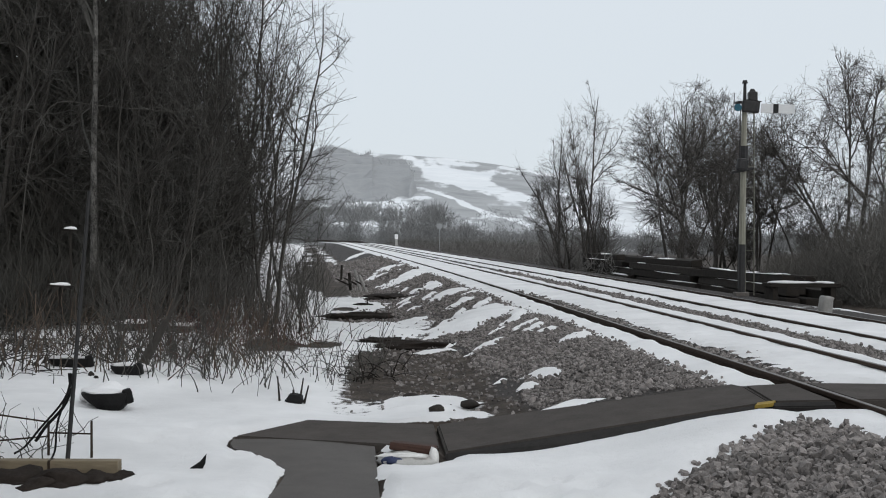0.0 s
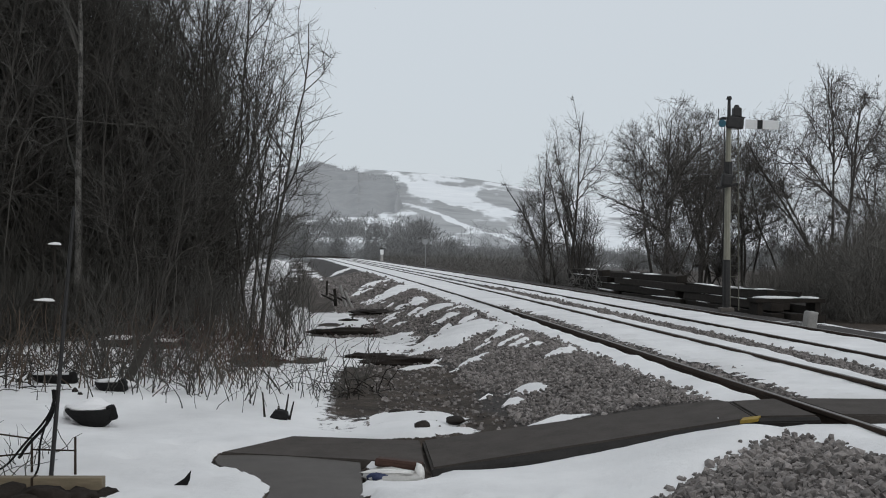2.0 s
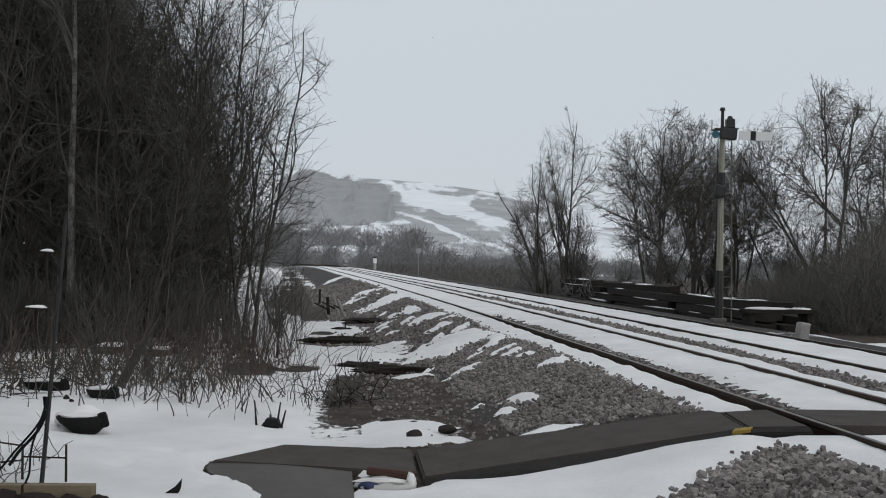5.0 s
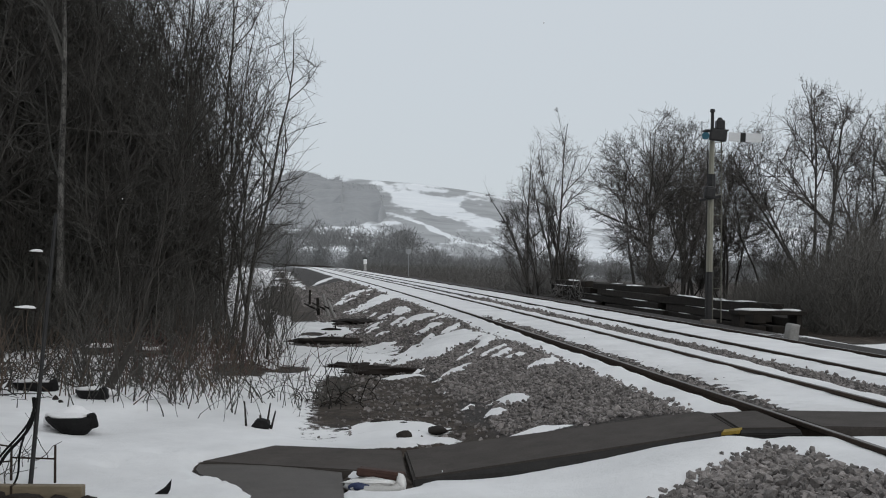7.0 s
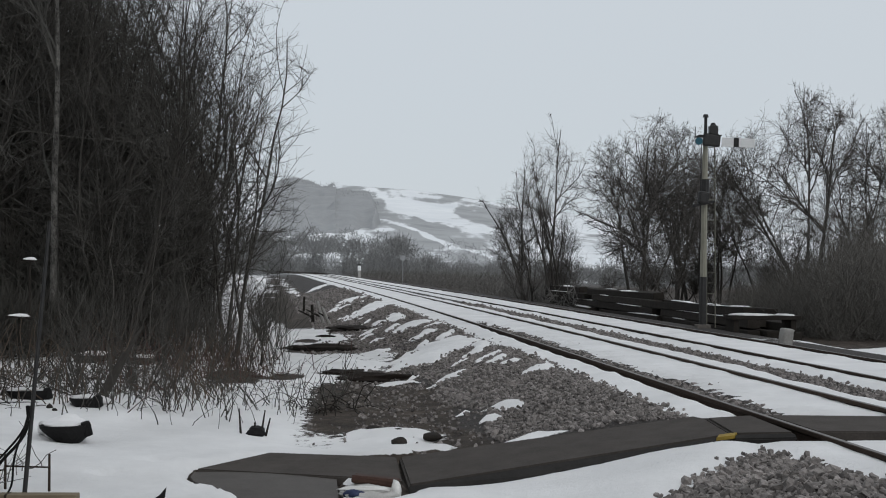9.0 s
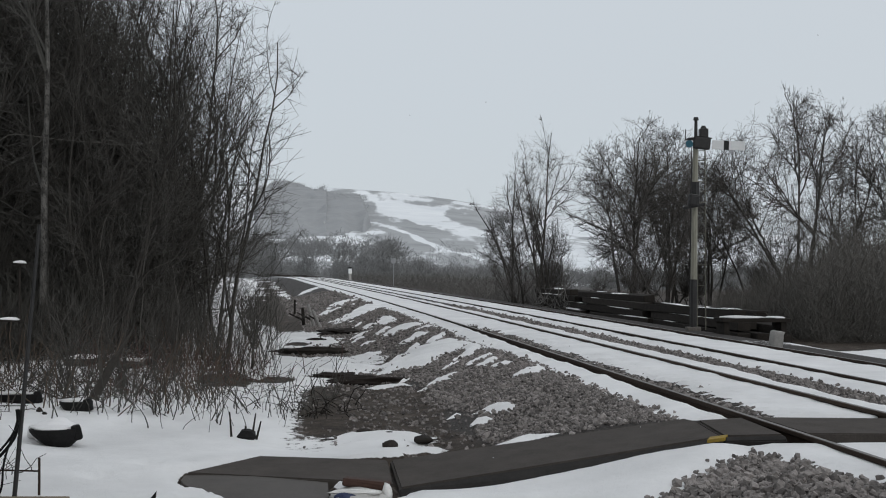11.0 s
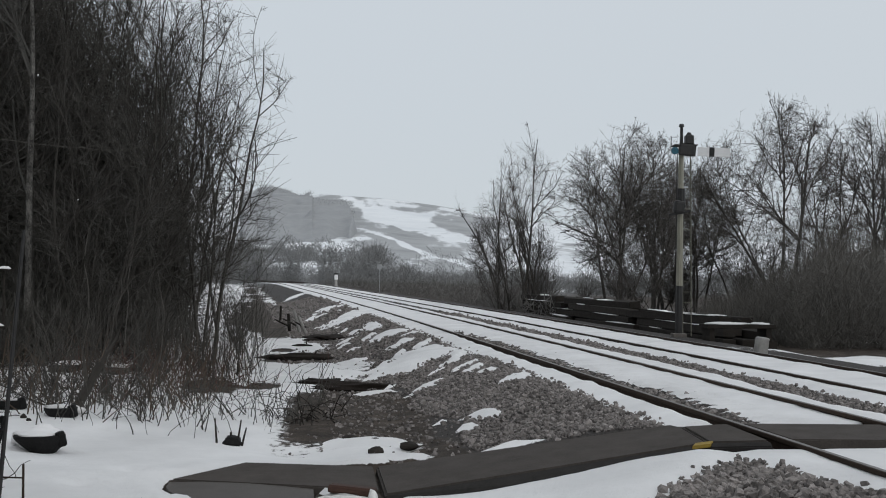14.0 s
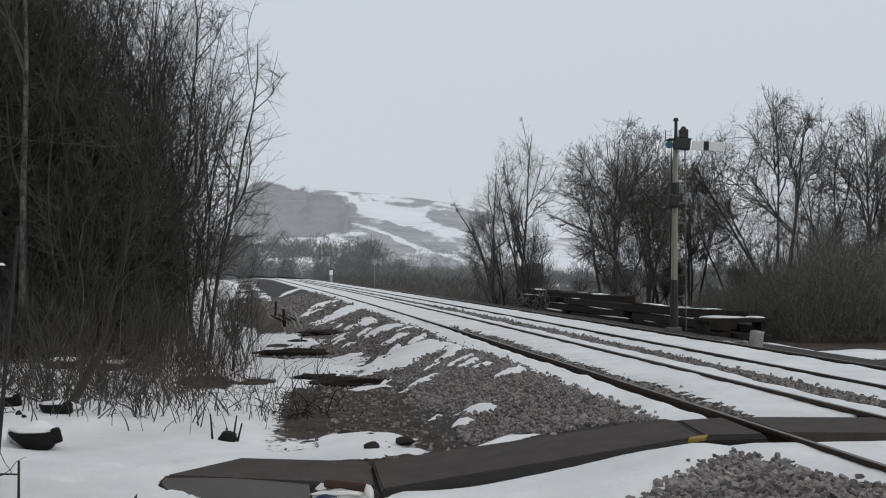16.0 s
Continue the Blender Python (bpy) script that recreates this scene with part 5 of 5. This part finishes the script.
    for x, y in ((-2.72, 41.5), (-2.45, 40.6), (-3.1, 42.0)):
        br = thing("broken_branch", at_ground(x, y), "bleached broken branch sticking out of the bank", "branch", "broken branches")
        part("limb", rod((0, 0, -0.05), (rng.uniform(-0.3, 0.1), 0, rng.uniform(0.5, 0.75)), 0.06, 0.05, 7), M_CONCRETE if x > -2.9 else M_TIMBER, br)
        part("fork", rod((-0.03, 0, 0.2), (rng.uniform(-0.6, -0.4), 0.1, rng.uniform(0.35, 0.5)), 0.04, 0.02, 6), M_TIMBER, br)
    pk = part("small_post", rod((0, 0, -0.1), (0.02, 0, 0.62), 0.05, 0.045, 7), M_TIMBER)
    pk.matrix_world = at_ground(-4.1, 50.5)
    tagged(pk, "short dark wooden post on the bank", "post")
    pk = part("small_post", rod((0, 0, -0.1), (0.04, 0, 0.30), 0.03, 0.025, 7), M_TIMBER)
    pk.matrix_world = at_ground(-2.75, 23.8)
    tagged(pk, "short dark stake beside the snowy bank", "post")
    # snow-laden logs at the edge of the thicket
    for x, y, ln, turn in ((-5.3, 21.6, 0.7, 6), (-4.6, 22.2, 0.6, -12)):
        lg = thing("fallen_log", at_ground(x, y, turn, 0.12), "fallen dark log in the thicket with snow on top", "log", "fallen logs")
        part("trunk", rod((-ln / 2, 0, 0), (ln / 2, 0, 0.10), 0.09, 0.06, 9), M_BARK, lg)
        part("snow_cap", lump((ln * 0.42, 0.085, 0.05), (0, 0, 0.12), 0.4, int(y), 3, flat=0.3), M_SNOW, lg, "strip of snow", True)
    # sacks thrown down at the corner of the deck
    sack = thing("rubbish_sack", pose(-0.36, 10.85, -0.53, 0, 0, -6), "white and blue plastic sack under a brown cushion", "sack")
    part("bag", lump((0.25, 0.14, 0.10), (0.05, -0.06, 0.03), 0.3, 3, 3), M_SACKWHITE, sack, "crumpled white plastic", True)
    part("print", lump((0.10, 0.04, 0.05), (-0.05, -0.155, 0.055), 0.35, 6, 3), M_SACKBLUE, sack, "blue printed panel", True)
    part("fold", lump((0.045, 0.05, 0.10), (0.29, -0.08, 0.08), 0.35, 9, 2), M_SACKWHITE, sack, "", True)
    part("hem", lump((0.21, 0.05, 0.025), (0.04, -0.13, 0.105), 0.4, 14, 3), M_SACKWHITE, sack, "white folded hem", True)
    part("cushion", box((0.40, 0.26, 0.07), (0.10, 0.06, 0.145), (-6, 5, 0), bevel=0.02, rough=0.006), M_BROWN, sack, "dark brown cushion")
    # low brambles on the lip of the muddy hollow
    rng = np.random.default_rng(77)
    n = 48
    p = np.stack([rng.normal(size=n) * 0.28 - 0.95, rng.normal(size=n) * 0.45 + 17.0, np.zeros(n)], -1)
    p[:, 2] = ground_z(p[:, 0], p[:, 1]) + 0.05
    twig_mass("bramble_clump", rng, p, (0.25, 0.7), (0.005, 0.012), 0.4, M_TIMBER, "dark clump of broken bramble stems in snow", "brambles", 5, 0.2, -0.3)


build_rails()
build_sleepers()
build_crossing()
build_trees()
build_scrub()
build_hill_wood()
build_signal()
build_timbers()
build_far_posts()
build_clutter()
build_stones()


def make_flakes():
    """Snowflakes drifting on the wind, each a small uneven crystal clump."""
    rng = random.Random(21)
    out = []
    for i in range(44):
        bm = bmesh.new()
        for k in range(3):
            box((rng.uniform(0.6, 1.0), rng.uniform(0.2, 0.4), rng.uniform(0.15, 0.3)), (0, 0, 0), (rng.uniform(0, 180), rng.uniform(0, 180), k * 60), 0.05, bm)
        dist = rng.uniform(3.2, 8.5)
        size = rng.uniform(0.006, 0.010) * (0.6 + dist * 0.08)
        bmesh.ops.scale(bm, vec=(size,) * 3, verts=bm.verts[:])
        ob = part("snowflake", bm, M_FLAKE, None, "", True)
        tagged(ob, "white snowflake drifting down on the wind", "snowflake", "falling snowflakes")
        # where and when it crosses the middle of its fall
        t0 = 16.0 * (i + 0.5) / 44
        mid = Vector((rng.uniform(-0.34, 0.36) * dist, dist, rng.uniform(0.1, 2.0) * dist / 5 + 0.3))
        wind = Vector((rng.uniform(1.0, 1.5), rng.uniform(-0.15, 0.15), -rng.uniform(0.5, 0.75)))
        out.append((ob, t0, mid, wind))
    return out


FLAKES = make_flakes()


def motions():
    """Falling snow: every flake comes down on the wind and then lies on the ground."""
    for ob, t0, mid, wind in FLAKES:
        land = t0
        while land < 16:
            q = mid + wind * (land - t0)
            if q.z < float(ground_z(q.x, q.y)) + 0.08:
                break
            land += 0.1
        end = mid + wind * (land - t0)
        rows = []
        t = 0.0
        while t < land - 0.01:
            q = mid + wind * (t - t0)
            rows.append((t, pose(q.x + 0.04 * math.sin(2.1 * t + t0), q.y, q.z + 0.03 * math.sin(2.9 * t), 40 * math.sin(t), 30 * math.cos(t), 25 * math.sin(t * 1.3))))
            t += 0.5
        rows.append((min(land, 16.0), pose(end.x, end.y, end.z, 0, 0, 10)))
        if land < 15.9:
            rows.append((16.0, pose(end.x, end.y, end.z, 0, 0, 10)))
        walk(ob, rows)


motions()
